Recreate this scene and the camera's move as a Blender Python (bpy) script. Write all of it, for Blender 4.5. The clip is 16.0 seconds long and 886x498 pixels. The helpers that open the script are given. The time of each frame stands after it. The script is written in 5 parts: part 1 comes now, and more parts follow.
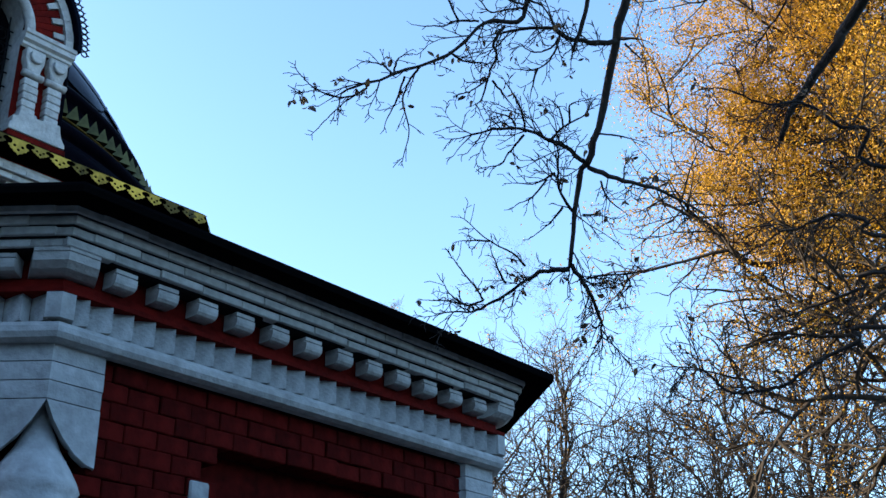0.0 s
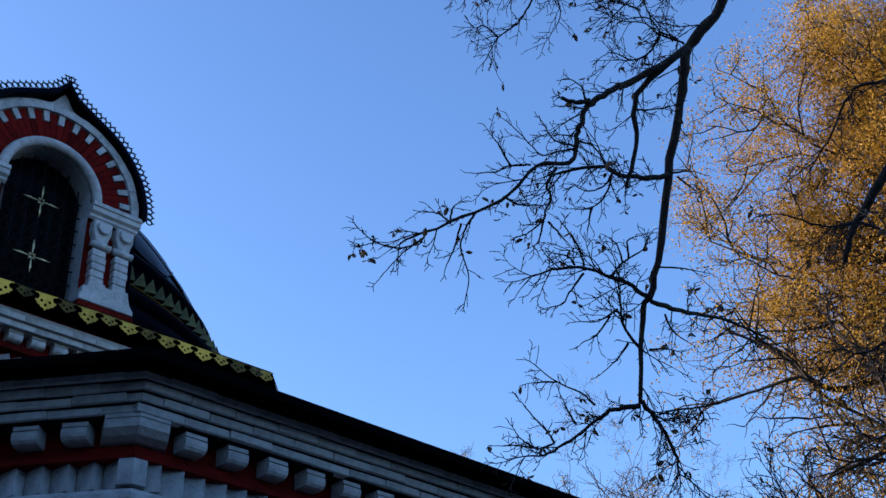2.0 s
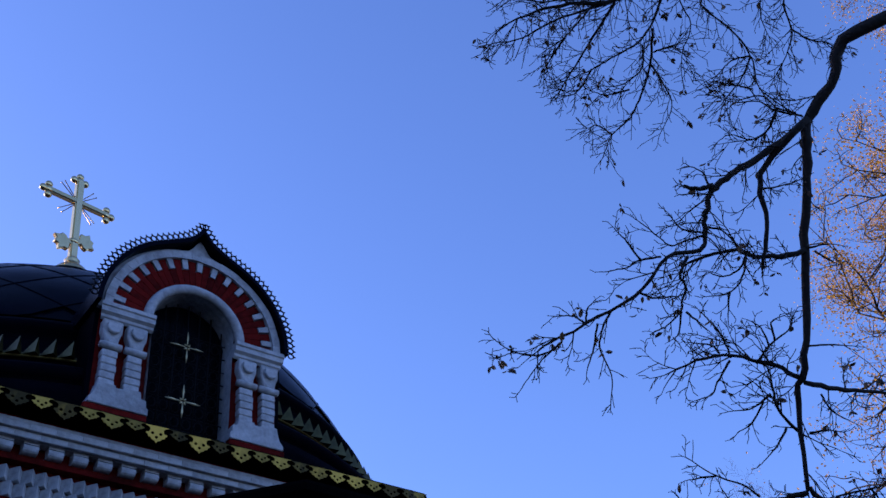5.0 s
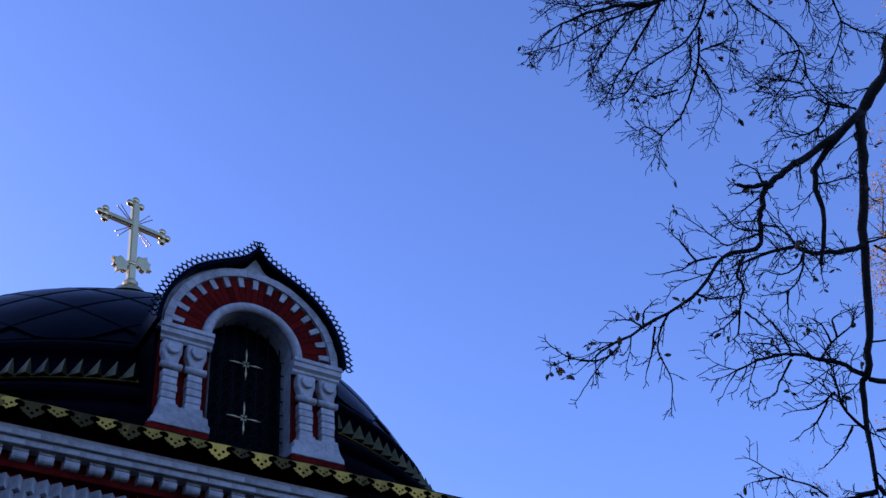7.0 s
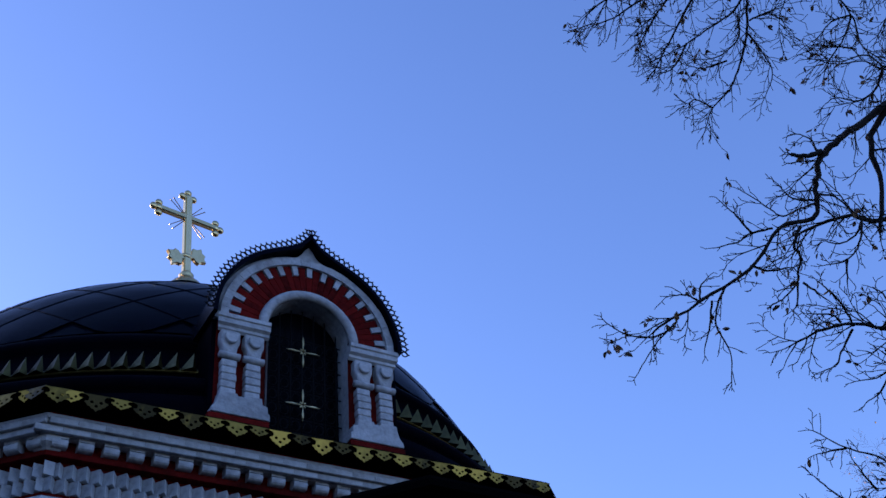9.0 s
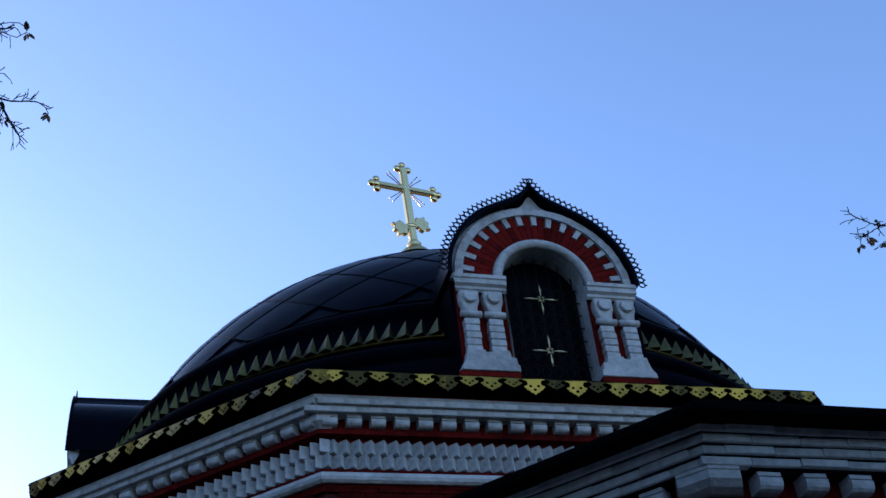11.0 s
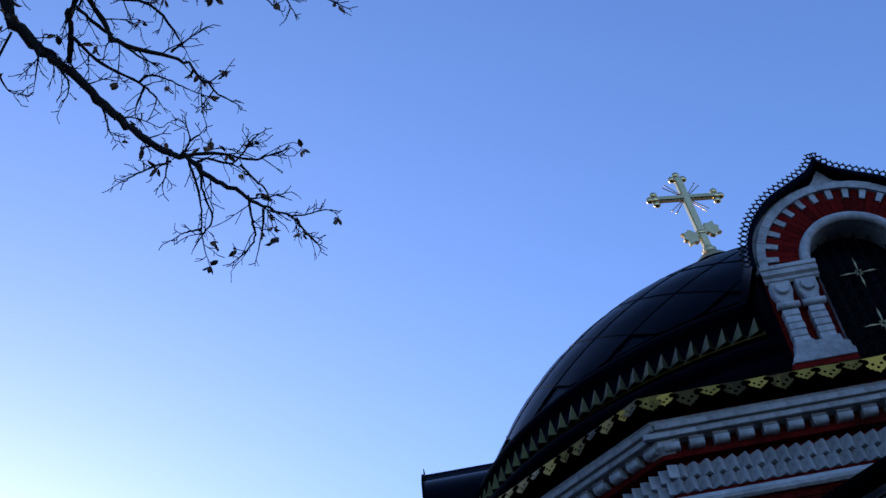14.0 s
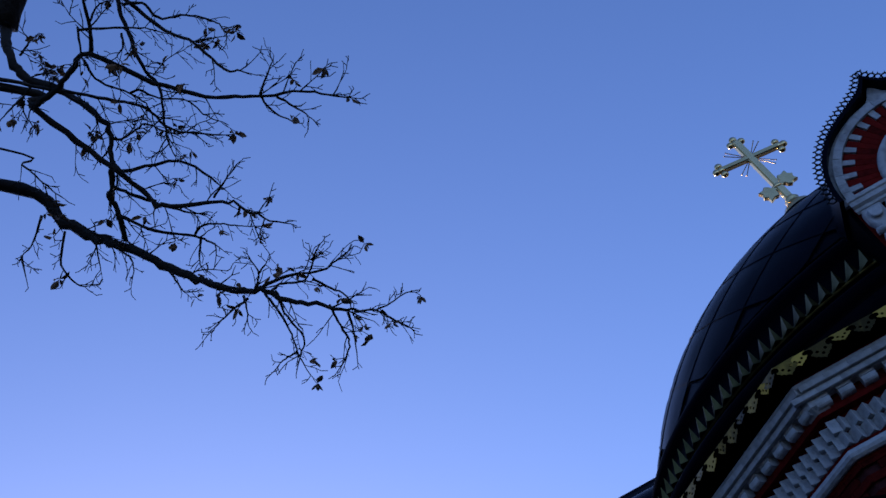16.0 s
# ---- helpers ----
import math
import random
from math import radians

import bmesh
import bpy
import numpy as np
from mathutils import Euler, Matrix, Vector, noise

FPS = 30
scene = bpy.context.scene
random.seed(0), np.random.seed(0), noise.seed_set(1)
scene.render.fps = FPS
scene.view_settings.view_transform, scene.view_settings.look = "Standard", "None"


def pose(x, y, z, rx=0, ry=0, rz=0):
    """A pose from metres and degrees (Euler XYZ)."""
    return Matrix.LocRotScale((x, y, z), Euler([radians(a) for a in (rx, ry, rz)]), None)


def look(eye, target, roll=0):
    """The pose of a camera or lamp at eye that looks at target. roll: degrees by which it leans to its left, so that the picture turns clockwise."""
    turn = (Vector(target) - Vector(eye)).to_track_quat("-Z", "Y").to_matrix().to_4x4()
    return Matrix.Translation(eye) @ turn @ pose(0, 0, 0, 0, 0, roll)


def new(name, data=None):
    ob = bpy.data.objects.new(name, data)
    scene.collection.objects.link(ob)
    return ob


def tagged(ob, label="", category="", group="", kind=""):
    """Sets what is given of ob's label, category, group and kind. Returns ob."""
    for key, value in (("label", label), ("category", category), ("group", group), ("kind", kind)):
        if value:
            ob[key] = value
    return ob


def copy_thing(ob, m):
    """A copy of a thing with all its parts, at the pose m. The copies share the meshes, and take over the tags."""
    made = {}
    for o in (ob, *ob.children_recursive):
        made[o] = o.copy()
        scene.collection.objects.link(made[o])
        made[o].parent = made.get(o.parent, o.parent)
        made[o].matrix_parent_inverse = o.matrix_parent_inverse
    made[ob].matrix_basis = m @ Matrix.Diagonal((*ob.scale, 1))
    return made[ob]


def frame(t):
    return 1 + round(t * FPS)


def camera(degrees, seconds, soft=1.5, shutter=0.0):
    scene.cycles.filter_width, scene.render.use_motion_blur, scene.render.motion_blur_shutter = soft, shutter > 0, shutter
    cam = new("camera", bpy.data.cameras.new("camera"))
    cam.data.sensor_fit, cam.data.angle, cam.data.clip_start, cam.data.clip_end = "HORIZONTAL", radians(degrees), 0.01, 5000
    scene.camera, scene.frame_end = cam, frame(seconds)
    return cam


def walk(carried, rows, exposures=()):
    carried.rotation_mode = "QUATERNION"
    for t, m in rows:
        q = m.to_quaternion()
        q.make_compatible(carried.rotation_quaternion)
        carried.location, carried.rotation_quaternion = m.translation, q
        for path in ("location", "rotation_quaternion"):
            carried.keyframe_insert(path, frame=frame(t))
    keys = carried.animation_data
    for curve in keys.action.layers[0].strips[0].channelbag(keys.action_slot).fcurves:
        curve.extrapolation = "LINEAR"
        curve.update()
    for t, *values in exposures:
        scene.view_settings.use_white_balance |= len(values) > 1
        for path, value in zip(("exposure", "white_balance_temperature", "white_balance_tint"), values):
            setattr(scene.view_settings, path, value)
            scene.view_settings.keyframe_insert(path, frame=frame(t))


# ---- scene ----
cam = camera(42.3, 16.0, soft=1.5)
PATH = [
    (0.0, -3.859, -13.532, 1.709, 114.91, 0.86, -49.08),
    (0.5, -3.860, -13.536, 1.711, 117.66, 1.65, -47.62),
    (1.0, -3.861, -13.537, 1.710, 119.39, 1.92, -46.23),
    (1.5, -3.860, -13.536, 1.712, 120.86, 1.90, -46.01),
    (2.0, -3.860, -13.536, 1.712, 122.25, 2.48, -44.62),
    (2.5, -3.859, -13.536, 1.713, 123.62, 3.09, -42.38),
    (3.0, -3.859, -13.536, 1.713, 125.14, 3.55, -40.83),
    (3.5, -3.859, -13.536, 1.713, 125.81, 3.80, -38.37),
    (6.0, -3.856, -13.535, 1.716, 129.38, 4.04, -34.10),
    (6.5, -3.855, -13.534, 1.717, 129.36, 4.10, -32.71),
    (7.0, -3.856, -13.534, 1.716, 128.95, 4.00, -32.01),
    (7.5, -3.855, -13.534, 1.717, 128.37, 4.12, -31.26),
    (8.0, -3.856, -13.534, 1.716, 128.43, 4.28, -30.86),
    (10.5, -3.913, -13.521, 1.707, 127.24, 4.73, -18.82),
    (11.0, -3.929, -13.517, 1.704, 126.75, 5.38, -13.96),
    (11.5, -3.931, -13.517, 1.704, 126.19, 4.53, -10.87),
    (12.0, -3.946, -13.488, 1.685, 126.62, 4.77, -6.71),
    (12.5, -3.953, -13.450, 1.728, 126.60, 5.19, -3.29),
    (13.0, -3.963, -13.453, 1.717, 128.23, 6.18, 0.63),
    (13.5, -3.966, -13.486, 1.709, 129.49, 6.10, 2.96),
    (14.0, -3.959, -13.505, 1.717, 130.91, 7.76, 6.50),
    (14.5, -3.951, -13.508, 1.706, 133.06, 10.91, 12.57),
    (15.0, -3.930, -13.524, 1.703, 134.47, 14.09, 17.43),
    (15.5, -3.931, -13.511, 1.717, 136.46, 16.59, 20.29),
    (16.0, -3.925, -13.509, 1.708, 137.62, 18.76, 23.60),
]
walk(cam, [(t, pose(x, y, z, rx, ry, rz)) for t, x, y, z, rx, ry, rz in PATH],
     exposures=[(0.0, 2.3, 6100, 12), (0.6, 2.05, 5900, 14), (1.5, 1.58, 5450, 18), (3.5, 1.15, 5080, 30), (6.0, 1.12, 5020, 46), (8.0, 1.1, 5050, 44),
                (10.5, 1.55, 5600, 26), (11.5, 1.62, 5700, 22), (12.5, 1.48, 5400, 23), (14.0, 0.98, 5080, 29), (15.0, 0.70, 5030, 35), (16.0, 0.52, 5030, 36)])


# ---- light ----
SUN_YAW, SUN_UP = 34.0, 9.0
world = bpy.data.worlds.new("sky")
scene.world = world
world.use_nodes = True
wn = world.node_tree
sky = wn.nodes.new("ShaderNodeTexSky")
sky.sky_type = "NISHITA"
sky.sun_disc = False
sky.sun_elevation = radians(SUN_UP)
sky.sun_rotation = radians(-SUN_YAW)
sky.air_density, sky.dust_density, sky.ozone_density = 1.0, 1.2, 2.5
bg = wn.nodes["Background"]
bg.inputs["Strength"].default_value = 0.15
wn.links.new(sky.outputs[0], bg.inputs[0])
sun_data = bpy.data.lights.new("sun", "SUN")
sun_data.energy, sun_data.angle, sun_data.color = 4.0, radians(0.5), (1.0, 0.80, 0.55)
sun = new("sun", sun_data)
su = Vector((-math.sin(radians(SUN_YAW)) * math.cos(radians(SUN_UP)), math.cos(radians(SUN_YAW)) * math.cos(radians(SUN_UP)), math.sin(radians(SUN_UP))))
sun.matrix_world = look(su * 60, (0, 0, 0))


# ---- materials ----
def material(name, base, rough=0.7, metal=0.0, second=None, spread=0.25, grain=12.0, patch=1.5, bump=0.2, bump_scale=60.0, per="object", gloss=0.4, vary=0.5):
    """Colour varied by patch and grain noise and from piece to piece, with a fine relief."""
    m = bpy.data.materials.new(name)
    m.use_nodes = True
    nt = m.node_tree
    b = nt.nodes["Principled BSDF"]
    b.inputs["Roughness"].default_value = rough
    b.inputs["Metallic"].default_value = metal
    b.inputs["Specular IOR Level"].default_value = gloss
    co = nt.nodes.new("ShaderNodeTexCoord")
    n1, n2, n3 = (nt.nodes.new("ShaderNodeTexNoise") for _ in range(3))
    for n, s, d in ((n1, patch, 4.0), (n2, grain, 6.0), (n3, bump_scale, 4.0)):
        n.inputs["Scale"].default_value, n.inputs["Detail"].default_value = s, d
        nt.links.new(co.outputs["Object"], n.inputs["Vector"])
    if per == "object":
        info = nt.nodes.new("ShaderNodeObjectInfo").outputs["Random"]
    else:
        info = nt.nodes.new("ShaderNodeNewGeometry").outputs["Random Per Island"]
    add = nt.nodes.new("ShaderNodeMath")
    add.operation = "MULTIPLY_ADD"
    nt.links.new(n1.outputs["Fac"], add.inputs[0])
    add.inputs[1].default_value = 0.6
    mul = nt.nodes.new("ShaderNodeMath")
    mul.operation = "MULTIPLY_ADD"
    nt.links.new(n2.outputs["Fac"], mul.inputs[0])
    mul.inputs[1].default_value = 0.6
    nt.links.new(mul.outputs[0], add.inputs[2])
    pm = nt.nodes.new("ShaderNodeMath")
    pm.operation = "MULTIPLY_ADD"
    nt.links.new(info, pm.inputs[0])
    pm.inputs[1].default_value, pm.inputs[2].default_value = vary, -0.10 - vary / 2
    nt.links.new(pm.outputs[0], mul.inputs[2])
    ramp = nt.nodes.new("ShaderNodeValToRGB")
    second = second or tuple(c * (1 - spread) for c in base)
    ramp.color_ramp.elements[0].color = (*second, 1)
    ramp.color_ramp.elements[1].color = (*base, 1)
    ramp.color_ramp.elements[0].position, ramp.color_ramp.elements[1].position = 0.2, 0.75
    nt.links.new(add.outputs[0], ramp.inputs[0])
    nt.links.new(ramp.outputs[0], b.inputs["Base Color"])
    bp = nt.nodes.new("ShaderNodeBump")
    bp.inputs["Strength"].default_value, bp.inputs["Distance"].default_value = bump, 0.01
    nt.links.new(n3.outputs["Fac"], bp.inputs["Height"])
    nt.links.new(bp.outputs[0], b.inputs["Normal"])
    return m


# Near black that stands for the shadow under each overhanging cornice course.
JOINT_SHADE = material("joint_shade", (0.014, 0.014, 0.016), 0.95, second=(0.008, 0.008, 0.009), bump=0.6, gloss=0.05)
WHITE = material("white_lime_paint", (0.54, 0.54, 0.53), 0.85, second=(0.20, 0.198, 0.19), grain=16, patch=2.6, bump=1.0, bump_scale=26, gloss=0.15, vary=0.16)
RED = material("red_painted_brick", (0.165, 0.010, 0.007), 0.8, second=(0.035, 0.003, 0.0025), grain=14, patch=2.4, bump=1.0, bump_scale=24, gloss=0.04, vary=0.26)
# Mottled brick red, darkened for the shade on the walls below the eaves.
SHADED_WALL_RED = material("mottled_shaded_red_brick", (0.105, 0.008, 0.006), 0.85, second=(0.016, 0.0025, 0.0022), grain=18, patch=3.0, bump=1.0, bump_scale=22, gloss=0.03, vary=0.22)
MORTAR = material("red_mortar", (0.05, 0.004, 0.004), 0.9, bump=0.5)
SHEET = material("blue_black_roof_sheet", (0.0025, 0.0035, 0.009), 0.27, 0.0, second=(0.0008, 0.0012, 0.003), grain=6, patch=1.2, bump=0.18, bump_scale=8, gloss=0.017)
FOOT = material("black_moulding_sheet", (0.003, 0.003, 0.006), 0.45, 0.0, second=(0.001, 0.001, 0.003), grain=6, patch=1.2, bump=0.12, bump_scale=8, gloss=0.004)
SOFFIT = material("black_eave_sheet", (0.003, 0.003, 0.0035), 0.8, 0.0, bump=0.1, bump_scale=10, gloss=0.0)
GOLD = material("gilded_sheet", (0.37, 0.23, 0.036), 0.40, 0.95, second=(0.05, 0.034, 0.010), grain=14, patch=5, bump=0.2, bump_scale=30, vary=0.9)
PALE_GOLD = material("pale_gold_tin", (0.125, 0.108, 0.033), 0.36, 0.9, second=(0.055, 0.048, 0.016), grain=14, patch=3, bump=0.2, bump_scale=30)
TIN = material("pale_tinned_gold", (0.60, 0.52, 0.28), 0.45, 0.7, second=(0.38, 0.33, 0.17), grain=14, patch=3, bump=0.2, bump_scale=30)
CROSS_GOLD = material("polished_gold", (0.74, 0.57, 0.26), 0.24, 1.0, second=(0.58, 0.44, 0.19), grain=8, patch=2, bump=0.08, bump_scale=20)
IRON = material("black_iron", (0.004, 0.004, 0.005), 0.6, 0.0, bump=0.2, gloss=0.1)
GLASS = material("dark_window_glass", (0.003, 0.003, 0.005), 0.16, 0.0, bump=0.45, bump_scale=14, gloss=0.02)
# Kept dark so that the added light-blocking walls bounce little.
SHADE_WALL_BRICK = material("shade_wall_brick", (0.032, 0.028, 0.027), 0.9, second=(0.018, 0.016, 0.016), grain=6, patch=0.5, bump=0.6)
BARK = material("dark_wet_bark", (0.026, 0.019, 0.014), 0.9, second=(0.009, 0.007, 0.006), grain=18, patch=4, bump=0.8, bump_scale=45)
FAR_BARK = material("grey_brown_bark", (0.036, 0.026, 0.016), 0.9, second=(0.012, 0.009, 0.006), grain=8, patch=2, bump=0.6, bump_scale=20)
BROWN_LEAF = material("withered_brown_leaf", (0.20, 0.10, 0.035), 0.7, second=(0.06, 0.035, 0.02), grain=20, patch=6, per="island")
# Unseen ground; its pale tone is chosen to bounce light onto the undersides.
BOUNCE_GROUND = material("gravel_and_leaves_for_bounce", (0.16, 0.152, 0.135), 0.95, second=(0.11, 0.08, 0.045), grain=6, patch=0.4, bump=0.8, bump_scale=25)


def leaf_material():
    m = material("orange_autumn_leaf", (0.50, 0.280, 0.010), 0.6, second=(0.16, 0.080, 0.006), grain=5, patch=0.7, bump=0.1, per="island")
    nt = m.node_tree
    b = nt.nodes["Principled BSDF"]
    tr = nt.nodes.new("ShaderNodeBsdfTranslucent")
    mix = nt.nodes.new("ShaderNodeMixShader")
    mix.inputs[0].default_value = 0.4
    nt.links.new(b.inputs["Base Color"].links[0].from_socket, tr.inputs["Color"])
    nt.links.new(b.outputs[0], mix.inputs[1])
    nt.links.new(tr.outputs[0], mix.inputs[2])
    nt.links.new(mix.outputs[0], nt.nodes["Material Output"].inputs["Surface"])
    return m


ORANGE_LEAF = leaf_material()


# ---- mesh tools ----
def thing(name, at, label, category, group="", kind=""):
    ob = new(name)
    ob.location = at
    ob.empty_display_size = 0.2
    return tagged(ob, label, category, group, kind)


def mesh_of(name, verts, faces, mat, smooth=False):
    me = bpy.data.meshes.new(name)
    me.from_pydata([tuple(v) for v in verts], [], faces)
    me.update()
    me.materials.append(mat)
    if smooth:
        me.polygons.foreach_set("use_smooth", [True] * len(me.polygons))
    return me


def bm_mesh(name, bm, mat, smooth=False):
    bmesh.ops.recalc_face_normals(bm, faces=bm.faces)
    me = bpy.data.meshes.new(name)
    bm.to_mesh(me)
    bm.free()
    me.materials.append(mat)
    if smooth:
        me.polygons.foreach_set("use_smooth", [True] * len(me.polygons))
    return me


def part(name, me, parent, label="", m=None, world=True, kind=""):
    """Links a mesh under a thing or part. world: its coordinates are the world's, else the parent's own."""
    ob = new(name, me)
    ob.parent = parent
    if world and parent is not None and parent.parent is None and parent.type == "EMPTY":
        ob.matrix_parent_inverse = Matrix.Translation(parent.location).inverted()
    if m is not None:
        ob.matrix_basis = m
    return tagged(ob, label, kind=kind)


def box(name, sx, sy, sz, mat, bevel=0.006, front=True):
    """A bevelled block: x centred, its back at y = 0 and its front at -sy, z from 0."""
    bm = bmesh.new()
    bmesh.ops.create_cube(bm, size=1)
    for v in bm.verts:
        v.co = Vector((v.co.x * sx, (v.co.y - 0.5) * sy, (v.co.z + 0.5) * sz))
    if bevel:
        bmesh.ops.bevel(bm, geom=bm.edges[:], offset=bevel, segments=1, affect="EDGES")
    return bm_mesh(name, bm, mat)


def prism(name, outline, depth, mat, bevel=0.0, axis="y"):
    """An outline in (x, z) made solid from y = -depth to 0."""
    bm = bmesh.new()
    f = bm.faces.new([bm.verts.new((x, -depth, z)) for x, z in outline])
    e = bmesh.ops.extrude_face_region(bm, geom=[f])
    bmesh.ops.translate(bm, vec=(0, depth, 0), verts=[g for g in e["geom"] if isinstance(g, bmesh.types.BMVert)])
    if bevel:
        bmesh.ops.bevel(bm, geom=[ed for ed in bm.edges], offset=bevel, segments=1, affect="EDGES")
    return bm_mesh(name, bm, mat)


def plate(name, outline, holes, depth, mat):
    """A flat sheet in (x, z) with holes, depth thick, its back at y = 0."""
    cu = bpy.data.curves.new(name, "CURVE")
    cu.dimensions, cu.fill_mode, cu.extrude = "2D", "BOTH", depth / 2
    for loop in [outline] + list(holes):
        sp = cu.splines.new("POLY")
        sp.points.add(len(loop) - 1)
        for p, (x, z) in zip(sp.points, loop):
            p.co = (x, z, 0, 1)
        sp.use_cyclic_u = True
    tmp = bpy.data.objects.new(name, cu)
    me = bpy.data.meshes.new_from_object(tmp)
    bpy.data.objects.remove(tmp)
    me.transform(Matrix(((1, 0, 0, 0), (0, 0, -1, -depth / 2), (0, 1, 0, 0), (0, 0, 0, 1))))
    me.materials.clear()
    me.materials.append(mat)
    return me


def ring(n, r, cx=0.0, cz=0.0, a0=0.0, squash=1.0):
    return [(cx + r * math.cos(a0 + 2 * math.pi * k / n), cz + squash * r * math.sin(a0 + 2 * math.pi * k / n)) for k in range(n)]


def arc(r, a0, a1, n, cx=0.0, cz=0.0):
    return [(cx + r * math.cos(radians(a0 + (a1 - a0) * k / n)), cz + r * math.sin(radians(a0 + (a1 - a0) * k / n))) for k in range(n + 1)]


def revolve(name, profile, mat, n=48, centre=(0, 0), smooth=True):
    verts, faces = [], []
    for r, z in profile:
        for k in range(n):
            a = 2 * math.pi * k / n
            verts.append((centre[0] + r * math.cos(a), centre[1] + r * math.sin(a), z))
    for i in range(len(profile) - 1):
        for k in range(n):
            faces.append((i * n + k, i * n + (k + 1) % n, (i + 1) * n + (k + 1) % n, (i + 1) * n + k))
    return mesh_of(name, verts, faces, mat, smooth)


def revolve_arc(name, profile, mat, a0, a1, m=24, smooth=True):
    """As revolve, from one angle to another."""
    verts, faces = [], []
    for r, z in profile:
        for k in range(m + 1):
            a = a0 + (a1 - a0) * k / m
            verts.append((r * math.cos(a), r * math.sin(a), z))
    for i in range(len(profile) - 1):
        for k in range(m):
            c = i * (m + 1) + k
            faces.append((c, c + 1, c + m + 2, c + m + 1))
    return mesh_of(name, verts, faces, mat, smooth)


def sweep(name, profile, plan, mat, closed=True, smooth=False):
    """A profile of (inset, z) carried along a plan: plan(inset) gives the corners, in one order."""
    verts, faces, n = [], [], len(plan(0))
    for d, z in profile:
        verts += [(x, y, z) for x, y in plan(d)]
    for i in range(len(profile) - 1):
        for k in range(n if closed else n - 1):
            faces.append((i * n + k, i * n + (k + 1) % n, (i + 1) * n + (k + 1) % n, (i + 1) * n + k))
    return mesh_of(name, verts, faces, mat, smooth)


class Tubes:
    """Gathers tapered round tubes into one mesh."""

    def __init__(self):
        self.v, self.f = [], []

    def add(self, pts, radii, n=6, cap=True):
        pts = [Vector(p) for p in pts]
        base = len(self.v)
        side = None
        for i, p in enumerate(pts):
            d = (pts[min(i + 1, len(pts) - 1)] - pts[max(i - 1, 0)]).normalized()
            if side is None:
                side = d.orthogonal().normalized()
            side = (side - d * side.dot(d))
            side = side.normalized() if side.length > 1e-4 else d.orthogonal().normalized()
            up = d.cross(side)
            for k in range(n):
                a = 2 * math.pi * k / n
                self.v.append(p + (side * math.cos(a) + up * math.sin(a)) * radii[i])
        for i in range(len(pts) - 1):
            for k in range(n):
                self.f.append((base + i * n + k, base + i * n + (k + 1) % n, base + (i + 1) * n + (k + 1) % n, base + (i + 1) * n + k))
        if cap:
            self.f.append(tuple(base + k for k in reversed(range(n))))
            self.f.append(tuple(base + (len(pts) - 1) * n + k for k in range(n)))

    def mesh(self, name, mat, smooth=True):
        return mesh_of(name, self.v, self.f, mat, smooth)


def smooth_line(pts, steps=4):
    """A soft curve through the given points."""
    p = [Vector(q) for q in pts]
    p = [p[0] * 2 - p[1]] + p + [p[-1] * 2 - p[-2]]
    out = []
    for i in range(1, len(p) - 2):
        for k in range(steps):
            t = k / steps
            a, b, c, d = p[i - 1], p[i], p[i + 1], p[i + 2]
            out.append(0.5 * ((2 * b) + (c - a) * t + (2 * a - 5 * b + 4 * c - d) * t * t + (3 * b - a - 3 * c + d) * t ** 3))
    return out + [p[-2]]


class Face:
    """A straight stretch of wall, seen from outside from left to right: places pieces along it."""

    def __init__(self, p, q):
        self.p, self.q = Vector((*p, 0)), Vector((*q, 0))
        self.u = (self.q - self.p).normalized()
        self.n = Vector((self.u.y, -self.u.x, 0))
        self.long = (self.q - self.p).length
        self.turn = math.atan2(self.u.y, self.u.x)

    def at(self, s, out, z, scale=(1, 1, 1), tip=0.0):
        w = self.p + self.u * s + self.n * out
        return Matrix.LocRotScale((w.x, w.y, z), Euler((0, tip, self.turn)), scale)


# ---- ground ----
gv, gf, gn = [], [], 60
for i in range(gn + 1):
    for j in range(gn + 1):
        x, y = (abs(i / gn * 2 - 1) ** 2.2) * math.copysign(900, i / gn - 0.5), (abs(j / gn * 2 - 1) ** 2.2) * math.copysign(900, j / gn - 0.5)
        gv.append((x, y, 0.05 * noise.noise((x * 0.3, y * 0.3, 0)) - 0.02))
for i in range(gn):
    for j in range(gn):
        a = i * (gn + 1) + j
        gf.append((a, a + gn + 1, a + gn + 2, a + 1))
ground = new("ground", mesh_of("ground", gv, gf, BOUNCE_GROUND, True))
tagged(ground, "unseen ground as pale gravel and leaves, toned for bounce light", "ground", kind="structure")

# plain unseen walls, added to close the place and block low sun and sky
def shade_wall(name, p, q, height):
    fc_ = Vector((q[0] - p[0], q[1] - p[1], 0))
    me = box(name, fc_.length, 0.9, height, SHADE_WALL_BRICK, 0.05)
    ob = new(name, me)
    ob.matrix_world = Matrix.LocRotScale(((p[0] + q[0]) / 2, (p[1] + q[1]) / 2, -0.1), Euler((0, 0, math.atan2(fc_.y, fc_.x))), None)
    return tagged(ob, "plain high brick wall, added unseen to block light", "wall", kind="structure")


shade_wall("wall_north", (-60, 26), (-9, 26), 14.5)
shade_wall("wall_south", (-60, -21), (45, -21), 5.5)
shade_wall("wall_west", (-34, -40), (-34, 40), 16.0)

# ---- church body: an octagonal block under a dome ----
EAVE_H, EAVE_A = 2.5, 4.91


def octagon(d, h=EAVE_H, a=EAVE_A):
    """Corners of the octagon, d inside the eave line, starting on the front and going round clockwise from above."""
    y, x = a - d, h - 0.4142 * d
    return [(-x, -y), (x, -y), (y, -x), (y, x), (x, y), (-x, y), (-y, x), (-y, -x)]


